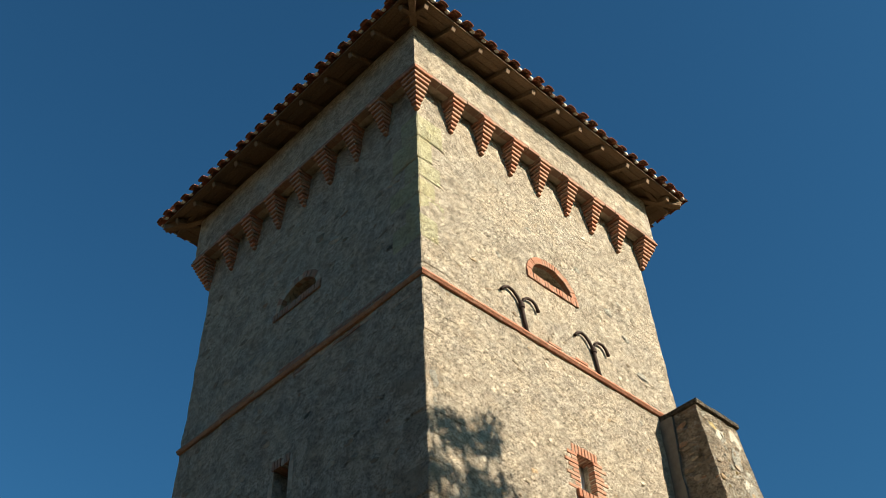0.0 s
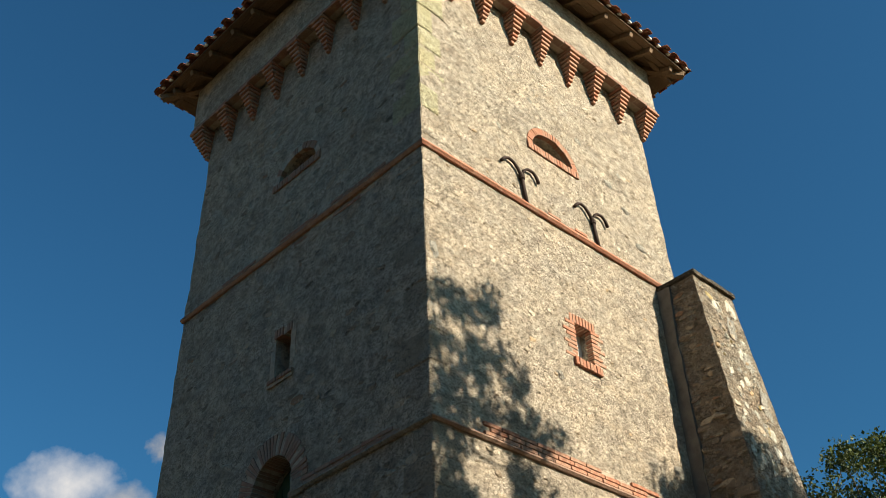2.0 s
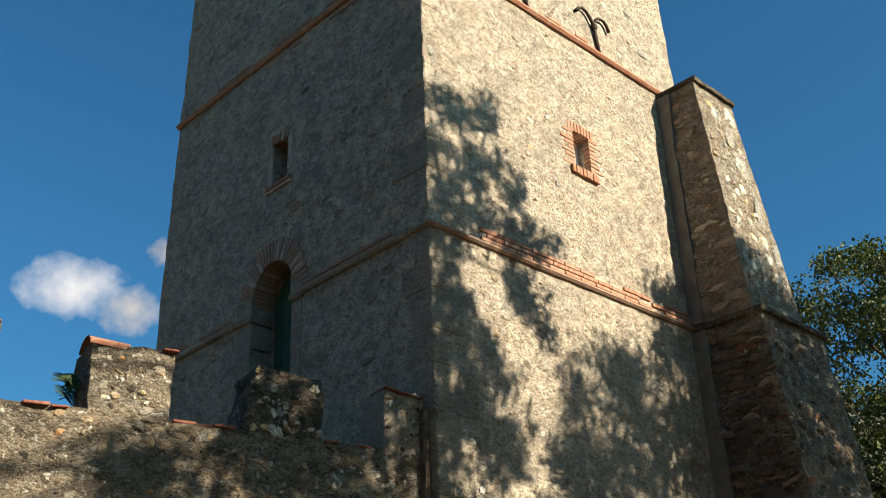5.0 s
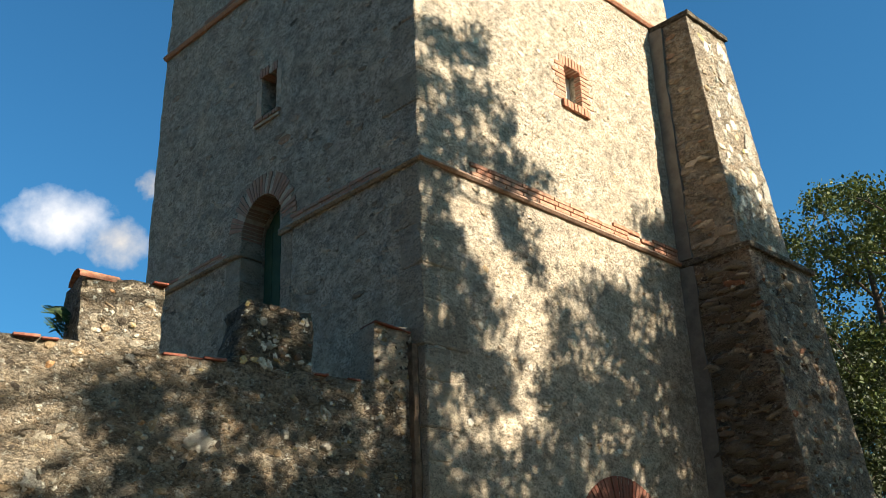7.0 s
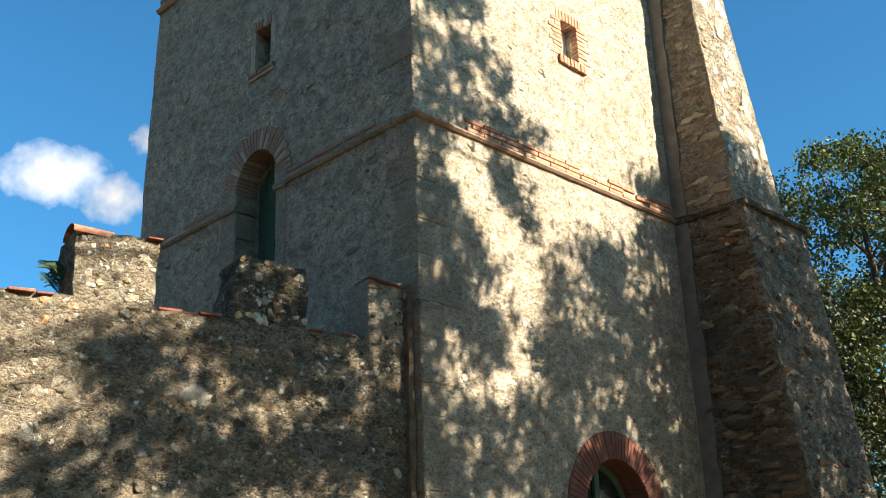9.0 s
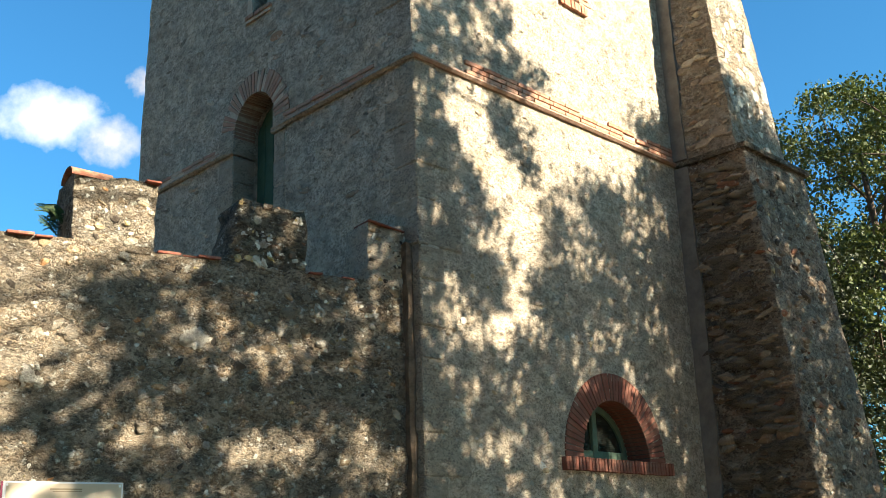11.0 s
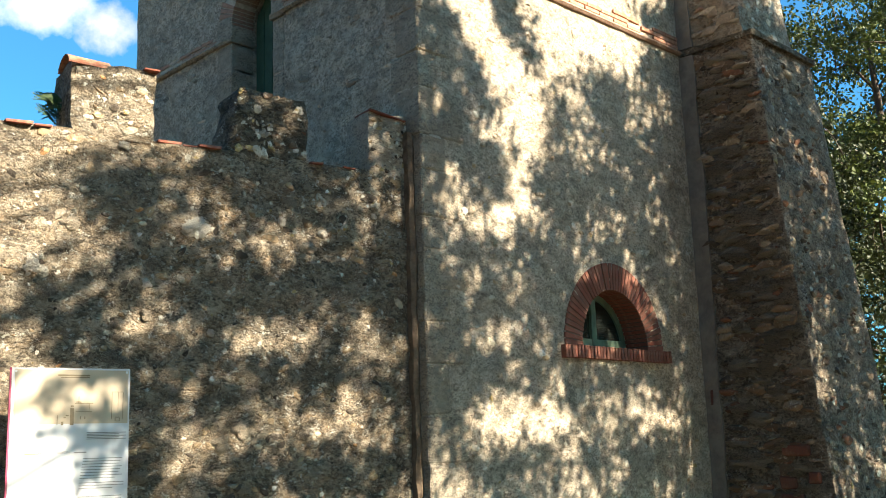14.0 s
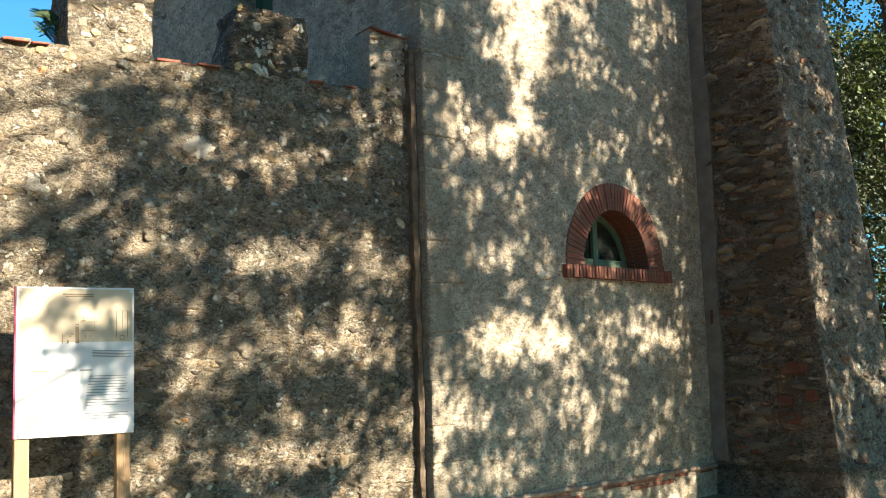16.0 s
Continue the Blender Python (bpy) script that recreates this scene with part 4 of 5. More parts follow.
flat_side = [(y, BX, z, w, h, d, t) for y, _, z, w, h, d, t in strewn(120, 72, (-0.85, -0.22), (6.7, 10.1), (0.06, 0.3), (0.3, 0.5), 0.03, lie=0.06, keep=lambda y, z, w: y - w / 2 > pier_face(z))]
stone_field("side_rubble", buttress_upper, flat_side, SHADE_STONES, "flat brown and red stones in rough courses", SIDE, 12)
stone_field("front_rubble", lower, strewn(420, 73, (4.85, 6.4), (0.4, 6.4), (0.05, 0.26), (0.35, 0.7), 0.045, y=lambda x, z: pier_face(z) + 0.012, lie=0.2), PIER_STONES, "rubble stones of the pier", seed=13)
stone_field("lichen", lower, strewn(200, 74, (4.85, 6.4), (0.5, 6.4), (0.02, 0.10), (0.6, 1.0), 0.02, y=lambda x, z: pier_face(z) + lump(Vector((x, pier_face(z), z)), 4.2, -0.034)), LICHEN, "pale crusts of lichen", seed=14, ragged=True)
stone_field("front_rubble", buttress_upper, strewn(120, 75, (4.85, 5.7), (6.7, 10.1), (0.05, 0.22), (0.4, 0.7), 0.03, y=lambda x, z: pier_face(z) + 0.012, lie=0.2), TOWER_STONES, "rubble stones of the pier", seed=15)
stone_field("lichen", buttress_upper, strewn(90, 76, (4.9, 5.75), (6.8, 10.1), (0.04, 0.24), (0.7, 1.2), 0.02, y=lambda x, z: pier_face(z) + lump(Vector((x, pier_face(z), z)), 4.2, -0.034), lie=1.0), LICHEN, "pale crusts of lichen", seed=16, ragged=True)


# ---- iron wall anchors ----
def wall_anchor(x, z):
    t = thing("wall_anchor", "rusted iron anchor with two curved arms above the brick course", "wall anchor", Matrix.Translation((x, 0, z)), "anchors on the tower")
    part("shaft", tube(bmesh.new(), [(0.07, 0.05, -0.02), (0.065, -0.03, 0.0), (0.03, -0.034, 0.24), (0.0, -0.036, 0.5)], [0.024, 0.03, 0.028, 0.024], 8), IRON, t, smooth=True)
    part("collar", tube(bmesh.new(), [(0.012, -0.036, 0.39), (0.006, -0.036, 0.45)], 0.042, 10), IRON, t)
    part("long_arm", tube(bmesh.new(), [(0.0, -0.036, 0.43), (-0.06, -0.038, 0.54), (-0.14, -0.04, 0.61), (-0.24, -0.04, 0.63), (-0.33, -0.04, 0.58), (-0.39, -0.04, 0.50)], [0.024, 0.024, 0.023, 0.022, 0.021, 0.026], 8), IRON, t, smooth=True)
    part("short_arm", tube(bmesh.new(), [(0.01, -0.036, 0.43), (0.05, -0.04, 0.56), (0.13, -0.045, 0.63), (0.24, -0.045, 0.64), (0.31, -0.045, 0.59), (0.345, -0.045, 0.49)], [0.022, 0.022, 0.022, 0.022, 0.023, 0.028], 8), IRON, t, smooth=True)
    return t


anchor = wall_anchor(1.82, 10.40)
copy_thing(anchor, Matrix.Translation((3.33, 0, 10.40)))

# ---- curtain wall ----
CUR = Matrix.Translation((0, 0.15, 0)) @ Matrix.Rotation(radians(-10.86), 4, "Z")  # runs to -x, its face towards -y
curtain = thing("battlement_wall", "lichened rubble stone curtain wall with tile-capped merlons", "wall", CUR)
THICK, SILL, TOP = 0.42, 4.22, 4.79
MERLONS = [(-0.46, 0.02, 4.80), (-1.86, -1.07, 4.84), (-3.19, -2.48, 4.80), (-4.62, -3.88, 4.82), (-6.0, -5.3, 4.8), (-7.4, -6.7, 4.8)]


def rubble_block(x0, x1, z0, z1, amp=0.03, cell=0.09, y0=0.0, y1=THICK, kx=2.4):
    """A solid piece of rubble wall, uneven on its faces and worn at its edges."""
    bm = box(x0, x1, y0, y1, z0, z1)
    for axis, span in ((0, x1 - x0), (2, z1 - z0), (1, y1 - y0)):
        size = cell if axis != 1 else 0.14
        for i in range(1, max(1, round(span / size))):
            co = [0, 0, 0]
            co[axis] = (x0, y0, z0)[axis] + span * i / max(1, round(span / size))
            no = [0, 0, 0]
            no[axis] = 1
            bmesh.ops.bisect_plane(bm, geom=bm.verts[:] + bm.edges[:] + bm.faces[:], plane_co=co, plane_no=no)
    for v in bm.verts:
        p = v.co.copy()
        u = Vector((lump(p, kx, amp), lump(p + Vector((5, 0, 2)), kx, amp), lump(p + Vector((1, 7, 0)), kx, amp * 0.6)))
        v.co += u
        edges = (abs(p.x - x0) < 1e-4 or abs(p.x - x1) < 1e-4) + (abs(p.y - y0) < 1e-4) + (abs(p.z - z1) < 1e-4)
        if edges > 1:
            c = Vector(((x0 + x1) / 2, (y0 + y1) / 2, (z0 + z1) / 2))
            k = (c - p)
            v.co += Vector((math.copysign(0.018, k.x) if abs(p.x - x0) < 1e-4 or abs(p.x - x1) < 1e-4 else 0, 0.018, -0.012 if abs(p.z - z1) < 1e-4 else 0))
    return bm


part("wall_body", rubble_block(-8.5, 0.12, -0.2, SILL, 0.03, 0.045), RUBBLE, curtain)
random.seed(4)


def ridge_tile(length, r):
    """A half-round capping tile lying along the wall."""
    bm = bmesh.new()
    n, rows = 8, []
    for x, s in ((0, 1.0), (length, 0.9)):
        for rr in (r * s, r * s - 0.018):
            rows.append([bm.verts.new((x, rr * math.cos(math.pi * i / n), rr * 0.62 * math.sin(math.pi * i / n))) for i in range(n + 1)])
    o0, i0, o1, i1 = rows
    for k in range(n):
        for f in ((o0[k], o0[k + 1], o1[k + 1], o1[k]), (i0[k], i1[k], i1[k + 1], i0[k + 1]), (o0[k], i0[k], i0[k + 1], o0[k + 1]), (o1[k], o1[k + 1], i1[k + 1], i1[k])):
            bm.faces.new(f)
    for k in (0, n):
        bm.faces.new((o0[k], o1[k], i1[k], i0[k]))
    bmesh.ops.recalc_face_normals(bm, faces=bm.faces)
    return mesh_of(bm, TILE, "cap_tile")


CAP = ridge_tile(0.34, 0.17)
FLAT = mesh_of(box(0, 0.20, 0, 0.3, 0, 0.022, bevel=0.004, rough=0.006), BRICK_DARK)
FLAT_SHORT = mesh_of(box(0, 0.13, 0, 0.3, 0, 0.02, bevel=0.004, rough=0.003), BRICK_DARK)
for i, (x0, x1, top) in enumerate(MERLONS):
    # second merlon: moss and lichen, plus its shade, in one darker material
    m = part("merlon", rubble_block(x0, x1, SILL - 0.06, top, 0.028 if i != 1 else 0.045, 0.06, 0.01, THICK, 4.6), (QUOIN, MOSSY_SHADED)[i] if i < 2 else RUBBLE, curtain)
    if i == 1:
        for v in m.data.vertices:
            v.co.x += 0.13 * max(0, (v.co.z - 4.3)) / 0.5 * (1 if v.co.x < (x0 + x1) / 2 else -0.15)
            v.co.z -= 0.05 * max(0, (v.co.x - x0)) / 0.7 * (v.co.z > 4.5)
        continue
    if i in (2, 3, 4, 5):
        piece("cap_tile", CAP, m, Matrix.Translation((x0 - 0.02, 0.16, top - 0.045)) @ Matrix.Rotation(0.02, 4, "Y"))
        for k in range(3) if i > 2 else (2,):
            piece("flat_tile", FLAT_SHORT, m, Matrix.Translation((x0 + 0.33 + k * 0.128, -0.02 + random.uniform(-0.01, 0.01), top - 0.012 + random.uniform(-0.006, 0.006))))
    if i == 0:
        for k in range(3):
            piece("flat_tile", FLAT_SHORT, m, Matrix.Translation((x0 + 0.01 + k * 0.135, -0.02, top - 0.012 - k * 0.022)) @ Matrix.Rotation(0.16, 4, "Y"))
body = [o for o in curtain.children if o.name == "wall_body"][0]
for a, c in ((-1.09, -0.46), (-2.48, -1.83), (-3.88, -3.19), (-5.3, -4.62)):
    x = a + 0.01
    while x < c - 0.14:
        w = 0.2 if random.random() < 0.6 else 0.13
        if random.random() > 0.12:
            piece("flat_tile", FLAT if w == 0.2 else FLAT_SHORT, body, Matrix.Translation((x, -0.025 + random.uniform(-0.02, 0.02), SILL - 0.032 + random.uniform(-0.014, 0.006))) @ Matrix.Rotation(random.uniform(-0.05, 0.05), 4, "Y"))
        x += w + 0.008

for i, (s, z, w, h) in enumerate(((2.12, 3.50, 0.22, 0.14), (3.41, 3.10, 0.17, 0.15), (0.42, 3.76, 0.09, 0.09), (1.35, 3.62, 0.12, 0.12), (2.75, 4.12, 0.14, 0.1), (2.0, 2.62, 0.1, 0.1),
                                  (1.52, 4.40, 0.12, 0.1), (2.55, 3.0, 0.13, 0.12), (3.05, 3.72, 0.12, 0.08), (0.95, 3.55, 0.14, 0.1))):
    stone(PALE_STONES[i % 3], body, -s, -0.006, z, w * (1 if i < 2 else 0.6), h * (1 if i < 2 else 0.6), 0.03, random.uniform(-0.5, 0.5))
def face_at(x, z):
    """The uneven face of the curtain wall."""
    return lump(Vector((x + 5, 0, z + 2)), 2.4, 0.03)


ragged_patch = []
for x, z, wide in ((-1.60, 4.30, 0.2), (-1.48, 4.47, 0.09), (-1.18, 4.68, 0.09), (-2.11, 3.5, 0.16), (-3.4, 3.1, 0.12), (-1.0, 3.86, 0.12), (-0.42, 3.86, 0.09), (-0.75, 3.62, 0.1)):
    for k in range(12):
        px, pz = x + random.gauss(0, wide * 0.3), z + random.gauss(0, wide * 0.26)
        ragged_patch.append((px, (0.0 if z > 4.2 else face_at(px, pz)) - 0.002, pz, wide * random.uniform(0.2, 0.55), wide * random.uniform(0.15, 0.4), 0.012, random.uniform(0, 3)))
stone_field("lichen", body, ragged_patch, LICHEN, "pale crusts of lichen", seed=51, ragged=True)
part("corner_fillet", rubble_block(-0.085, 0.03, -0.1, 4.62, 0.014, 0.06, -0.08, 0.1, 5.0), FILLET, curtain, "brown strip filling the joint at the tower corner")
random.seed(8)
for i in range(270):
    w = random.choice((0.04, 0.05, 0.06, 0.08, 0.1, 0.13)) * random.uniform(0.8, 1.2)
    me = random.choice(GREY_STONES + BROWN_STONES)
    stone(me, body, -random.uniform(0.15, 4.6), random.uniform(0.0, 0.016), random.uniform(0.3, 4.12), w, w * random.uniform(0.45, 0.85), 0.04, random.uniform(-0.35, 0.35))


stone_field("rubble", body, strewn(1500, 81, (-4.7, -0.12), (0.2, 4.17), (0.02, 0.16), (0.35, 0.8), 0.022, y=lambda x, z: face_at(x, z) + 0.012), WALL_STONES, "small field stones bedded in mortar", seed=21)
stone_field("lichen", body, strewn(1000, 82, (-4.7, -0.12), (0.6, 4.17), (0.010, 0.05), (0.4, 0.9), 0.004, y=lambda x, z: face_at(x, z) - 0.001, lie=1.0), LICHEN, "pale crusts of lichen", seed=22, ragged=True)
for k, (x0, x1, top) in enumerate(MERLONS[:4]):
    cap = [o for o in curtain.children if o.name.startswith("merlon")][k]
    # the second merlon's stones are darker to carry its shade too
    stone_field("rubble", cap, strewn(45, 90 + k, (x0 + 0.06, x1 - 0.05), (SILL, top - 0.06), (0.02, 0.13), (0.45, 0.85), 0.02, y=0.018), PIER_STONES if k == 1 else WALL_STONES, "small field stones bedded in mortar", seed=31 + k)
    stone_field("lichen", cap, strewn(45, 95 + k, (x0 + 0.06, x1 - 0.05), (SILL, top - 0.06), (0.012, 0.07), (0.6, 1.0), 0.016, y=0.012, lie=1.0), LICHEN, "pale crusts of lichen", seed=41 + k, ragged=True)


# ---- fern on a merlon ----
def frond(bm, root, tip, droop, width):
    root, tip = Vector(root), Vector(tip)
    n = 9
    for i in range(n):
        k = (i + 0.6) / n
        p = root.lerp(tip, k) + Vector((0, 0, droop * math.sin(math.pi * k)))
        along = (tip - root).normalized()
        side = along.cross(Vector((0.2, -0.9, 0.3))).normalized()
        for s in (-1, 1):
            w = width * math.sin(math.pi * (0.15 + 0.8 * k))
            e = p + side * s * w + along * w * 0.5
            q = along * 0.016
            vs = [bm.verts.new(c) for c in (p - q, p.lerp(e, 0.6) - q * 1.1, e, p.lerp(e, 0.5) + q * 1.2)]
            bm.faces.new(vs)


random.seed(5)
fern = thing("fern", "small green fern growing on the side of a merlon", "fern", CUR @ Matrix.Translation((-3.22, 0.27, 4.42)))
for i in range(15):
    bm = bmesh.new()
    a = random.uniform(-0.5, 1.1)
    r = random.uniform(0.10, 0.24)
    z = random.uniform(-0.1, 0.1)
    frond(bm, (0.02, random.uniform(-0.08, 0.1), z), (-r * math.cos(a), random.uniform(-0.12, 0.12), z + r * math.sin(a) * 0.8), 0.03, 0.036)
    part("frond", bm, FERN, fern)

# ---- information panel ----
PX0, PX1, PZ0, PZ1, PY = -3.637, -2.817, 1.22, 2.27, -0.50
panel = thing("information_panel", "white printed information panel on two wooden posts", "sign", CUR)
board = part("board", box(PX0, PX1, PY - 0.006, PY + 0.006, PZ0, PZ1, bevel=0.002), BOARD, panel)
part("edge_strip", box(PX0 - 0.012, PX0 - 0.001, PY - 0.004, PY + 0.012, PZ0, PZ1), PLUM, board, "plum coloured edge")
for x in (PX0 + 0.0, PX1 - 0.12):
    part("post", box(x, x + 0.1, PY + 0.008, PY + 0.075, -0.1, PZ1 - 0.06, bevel=0.005), POST, panel, "square pine post")
for x in (PX0 + 0.025, PX1 - 0.025):
    for z in (PZ0 + 0.025, PZ1 - 0.025):
        part("screw", tube(bmesh.new(), [(x, PY - 0.012, z), (x, PY - 0.002, z)], 0.009, 10), STEEL, board)
part("picture_field", box(PX0 + 0.02, PX1 - 0.012, PY - 0.0075, PY - 0.004, PZ0 + 0.66, PZ1 - 0.012), SEPIA, board, "faded parchment coloured picture field")


def bar(x0, x1, z0, z1, mat=INK, name="text_line"):
    """A printed bar; x from the left edge, z down from the top edge."""
    part(name, box(PX0 + x0, PX0 + x1, PY - 0.0092, PY - 0.005, PZ1 - z1, PZ1 - z0), mat, board)


bar(0.31, 0.53, 0.045, 0.056, INK_FADED)
bar(0.33, 0.53, 0.062, 0.069, INK_FADED)
for i in range(5):
    bar(0.52, 0.80 - 0.05 * (i % 2), 0.452 + i * 0.011, 0.457 + i * 0.011)
for i in range(8):
    bar(0.50 - 0.003 * i, 0.775 - (0.05 if i == 7 else 0.012 * (i % 3)), 0.632 + i * 0.0195, 0.637 + i * 0.0195)
for i in range(3):
    bar(0.475, 0.79 - 0.08 * (i == 2), 0.80 + i * 0.0195, 0.805 + i * 0.0195)
for i in range(3):
    bar(0.47, 0.775 - 0.06 * (i == 2), 0.895 + i * 0.0195, 0.900 + i * 0.0195)
for i in range(5):
    bar(0.075, 0.15 + 0.03 * (i % 2), 0.895 + i * 0.017, 0.900 + i * 0.017, INK_FADED)
bar(0.10, 0.215, 0.588, 0.598, INK_FADED)
bar(0.435, 0.52, 0.586, 0.596)
# elevation drawing: small tower, roofs and arches; plan at the right
for x0, x1, z0, z1 in ((0.40, 0.425, 0.28, 0.40), (0.402, 0.424, 0.262, 0.272), (0.43, 0.56, 0.245, 0.25), (0.455, 0.46, 0.20, 0.245), (0.44, 0.475, 0.235, 0.242), (0.44, 0.55, 0.305, 0.309),
                       (0.34, 0.355, 0.375, 0.40), (0.355, 0.37, 0.345, 0.352), (0.37, 0.39, 0.33, 0.337), (0.47, 0.475, 0.34, 0.36), (0.50, 0.505, 0.34, 0.36), (0.31, 0.315, 0.33, 0.4), (0.53, 0.533, 0.25, 0.3),
                       (0.69, 0.694, 0.17, 0.36), (0.77, 0.774, 0.17, 0.36), (0.735, 0.738, 0.17, 0.30), (0.69, 0.774, 0.165, 0.169), (0.72, 0.745, 0.345, 0.35), (0.715, 0.72, 0.35, 0.375), (0.745, 0.75, 0.35, 0.375), (0.72, 0.745, 0.372, 0.377)):
    bar(x0, x1, z0, z1, INK_FADED, "drawing_line")
title = bpy.data.curves.new("title", "FONT")
title.body, title.size, title.extrude = "DE LA MAISON", 0.027, 0.001
title.materials.append(INK)
words = new("title_text", title)
words.matrix_world = Matrix.Translation((PX0 + 0.225, PY - 0.008, PZ1 - 0.597)) @ Matrix.Rotation(math.pi / 2, 4, "X")
bpy.context.view_layer.update()
lettering = bpy.data.meshes.new_from_object(words.evaluated_get(bpy.context.evaluated_depsgraph_get()))
lettering.transform(words.matrix_world)
bpy.data.objects.remove(words)
part("title_text", lettering, INK, board, "printed words")

# ---- trees ----
def limb(bm, a, b, r0, r1, sag=0.1, n=6, sides=7):
    a, b = Vector(a), Vector(b)
    side = Vector((random.uniform(-1, 1), random.uniform(-1, 1), random.uniform(0, 0.6))) * (b - a).length * sag
    pts = [a.lerp(b, i / n) + side * math.sin(math.pi * i / n) for i in range(n + 1)]
    tube(bm, pts, [r0 + (r1 - r0) * i / n for i in range(n + 1)], sides)
    return pts


def leaf_mesh(clumps, count, size, seed, spread=0.55, knot=7, loose=0.09):
    """Many small folded leaves round the ends of the twigs."""
    rng = np.random.default_rng(seed)
    c = np.array([q[:3] for q in clumps], float)
    r = np.array([q[3] for q in clumps], float)
    weight = r ** 2
    knots = max(1, count // knot)
    who = rng.choice(len(c), knots, p=weight / weight.sum())
    d = rng.normal(size=(knots, 3))
    d /= np.linalg.norm(d, axis=1)[:, None]
    d[:, 2] *= 0.72
    at = c[who] + d * (r[who] * rng.uniform(0.12, 1.0, knots) ** spread)[:, None]
    at = at[rng.integers(0, knots, count)] + rng.normal(size=(count, 3)) * loose
    ax = rng.normal(size=(count, 3))
    ax[:, 2] -= 0.3
    ax /= np.linalg.norm(ax, axis=1)[:, None]
    up = rng.normal(size=(count, 3)) + (0, 0, 1.3)
    sd = np.cross(ax, up)
    sd /= np.linalg.norm(sd, axis=1)[:, None] + 1e-9
    nm = np.cross(sd, ax)
    s = size * rng.uniform(0.6, 1.25, count)[:, None]
    v = np.stack([at, at + ax * s * 0.55 + sd * s * 0.34 + nm * s * 0.08, at + ax * s, at + ax * s * 0.55 - sd * s * 0.34 + nm * s * 0.08], 1).reshape(-1, 3)
    me = bpy.data.meshes.new("leaves")
    k = np.arange(count)[:, None] * 4
    f = np.concatenate([k + (0, 1, 2), k + (0, 2, 3)], 1).reshape(-1, 3)
    me.from_pydata(v.tolist(), [], f.tolist())
    me.materials.append(LEAF)
    return me


def tree(base, height, crown, seed, leaves, size=0.13, label="", start=0.3, gaps=1.0, group="", knot=7, loose=0.09):
    """Trunk, limbs and twigs that end in clumps of leaves. crown: half widths in x, y and z, and the height of its middle."""
    random.seed(seed)
    t = thing("tree", label, "tree", Matrix.Translation(base), group)
    wood = bmesh.new()
    rx, ry, rz, mid = crown
    trunk = limb(wood, (0, 0, -0.2), (random.uniform(-0.4, 0.4), random.uniform(-0.4, 0.4), height * 0.8), 0.014 * height, 0.005 * height, 0.04, 10, 10)
    clumps = []
    for i in range(16):
        a = i * 2.4 + random.uniform(-0.4, 0.4)
        k = start + (0.95 - start) * (i / 15)
        root = Vector(trunk[min(10, int(k * 10))])
        rise = -0.7 + 1.6 * i / 15
        wide = math.sqrt(max(0.08, 1 - min(1, abs(rise)) ** 2))
        end = Vector((rx * wide * math.cos(a), ry * wide * math.sin(a), mid + rz * rise)) * 1.0
        end = Vector((end.x * random.uniform(0.65, 0.95), end.y * random.uniform(0.65, 0.95), end.z))
        pts = limb(wood, root, end, 0.0042 * height * (1.1 - k * 0.5), 0.0016 * height, 0.12)
        for j in range(7):
            p = Vector(pts[random.randint(2, 6)])
            tip = p + Vector((random.uniform(-1, 1) * rx, random.uniform(-1, 1) * ry, random.uniform(-0.7, 1) * rz)) * 0.33
            limb(wood, p, tip, 0.0016 * height, 0.0007 * height, 0.12, 4, 5)
            clumps.append((*tip, random.uniform(0.10, 0.22) * min(rx, ry, rz) * gaps))
        clumps.append((*end, random.uniform(0.16, 0.24) * min(rx, ry, rz) * gaps))
    part("trunk", wood, BARK, t, smooth=True)
    part("crown", leaf_mesh(clumps, leaves, size, seed, 0.55, knot, loose), LEAF, t)
    return t


OAK = "green oak with a broken crown in sun beyond the buttress"
tree((15.1, 1.5, 0), 12.3, (3.3, 3.3, 4.6, 7.1), 11, 46000, 0.10, OAK, gaps=0.9, group="trees beyond the tower")
tree((19.3, 1.4, 0), 13.4, (3.6, 3.6, 5.4, 7.0), 12, 42000, 0.11, OAK, gaps=0.9, group="trees beyond the tower")
low_oak = tree((13.0, 2.2, 0), 7.4, (2.6, 2.6, 3.2, 3.9), 14, 46000, 0.095, "dense low oak with shade in its leaf colour, beyond the buttress", gaps=1.3, start=0.1, group="trees beyond the tower")
# deep shade on the low oak is put into its darker leaf colour
for o in low_oak.children:
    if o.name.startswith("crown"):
        o.data.materials[0] = SHADED_LEAF
SHADE = "leafy tree of the yard that dapples the walls with shade"


def above(x, z, s):
    """The point s metres towards the sun from the tower's front at x and z."""
    return Vector((x, 0, z)) + TO_SUN * s


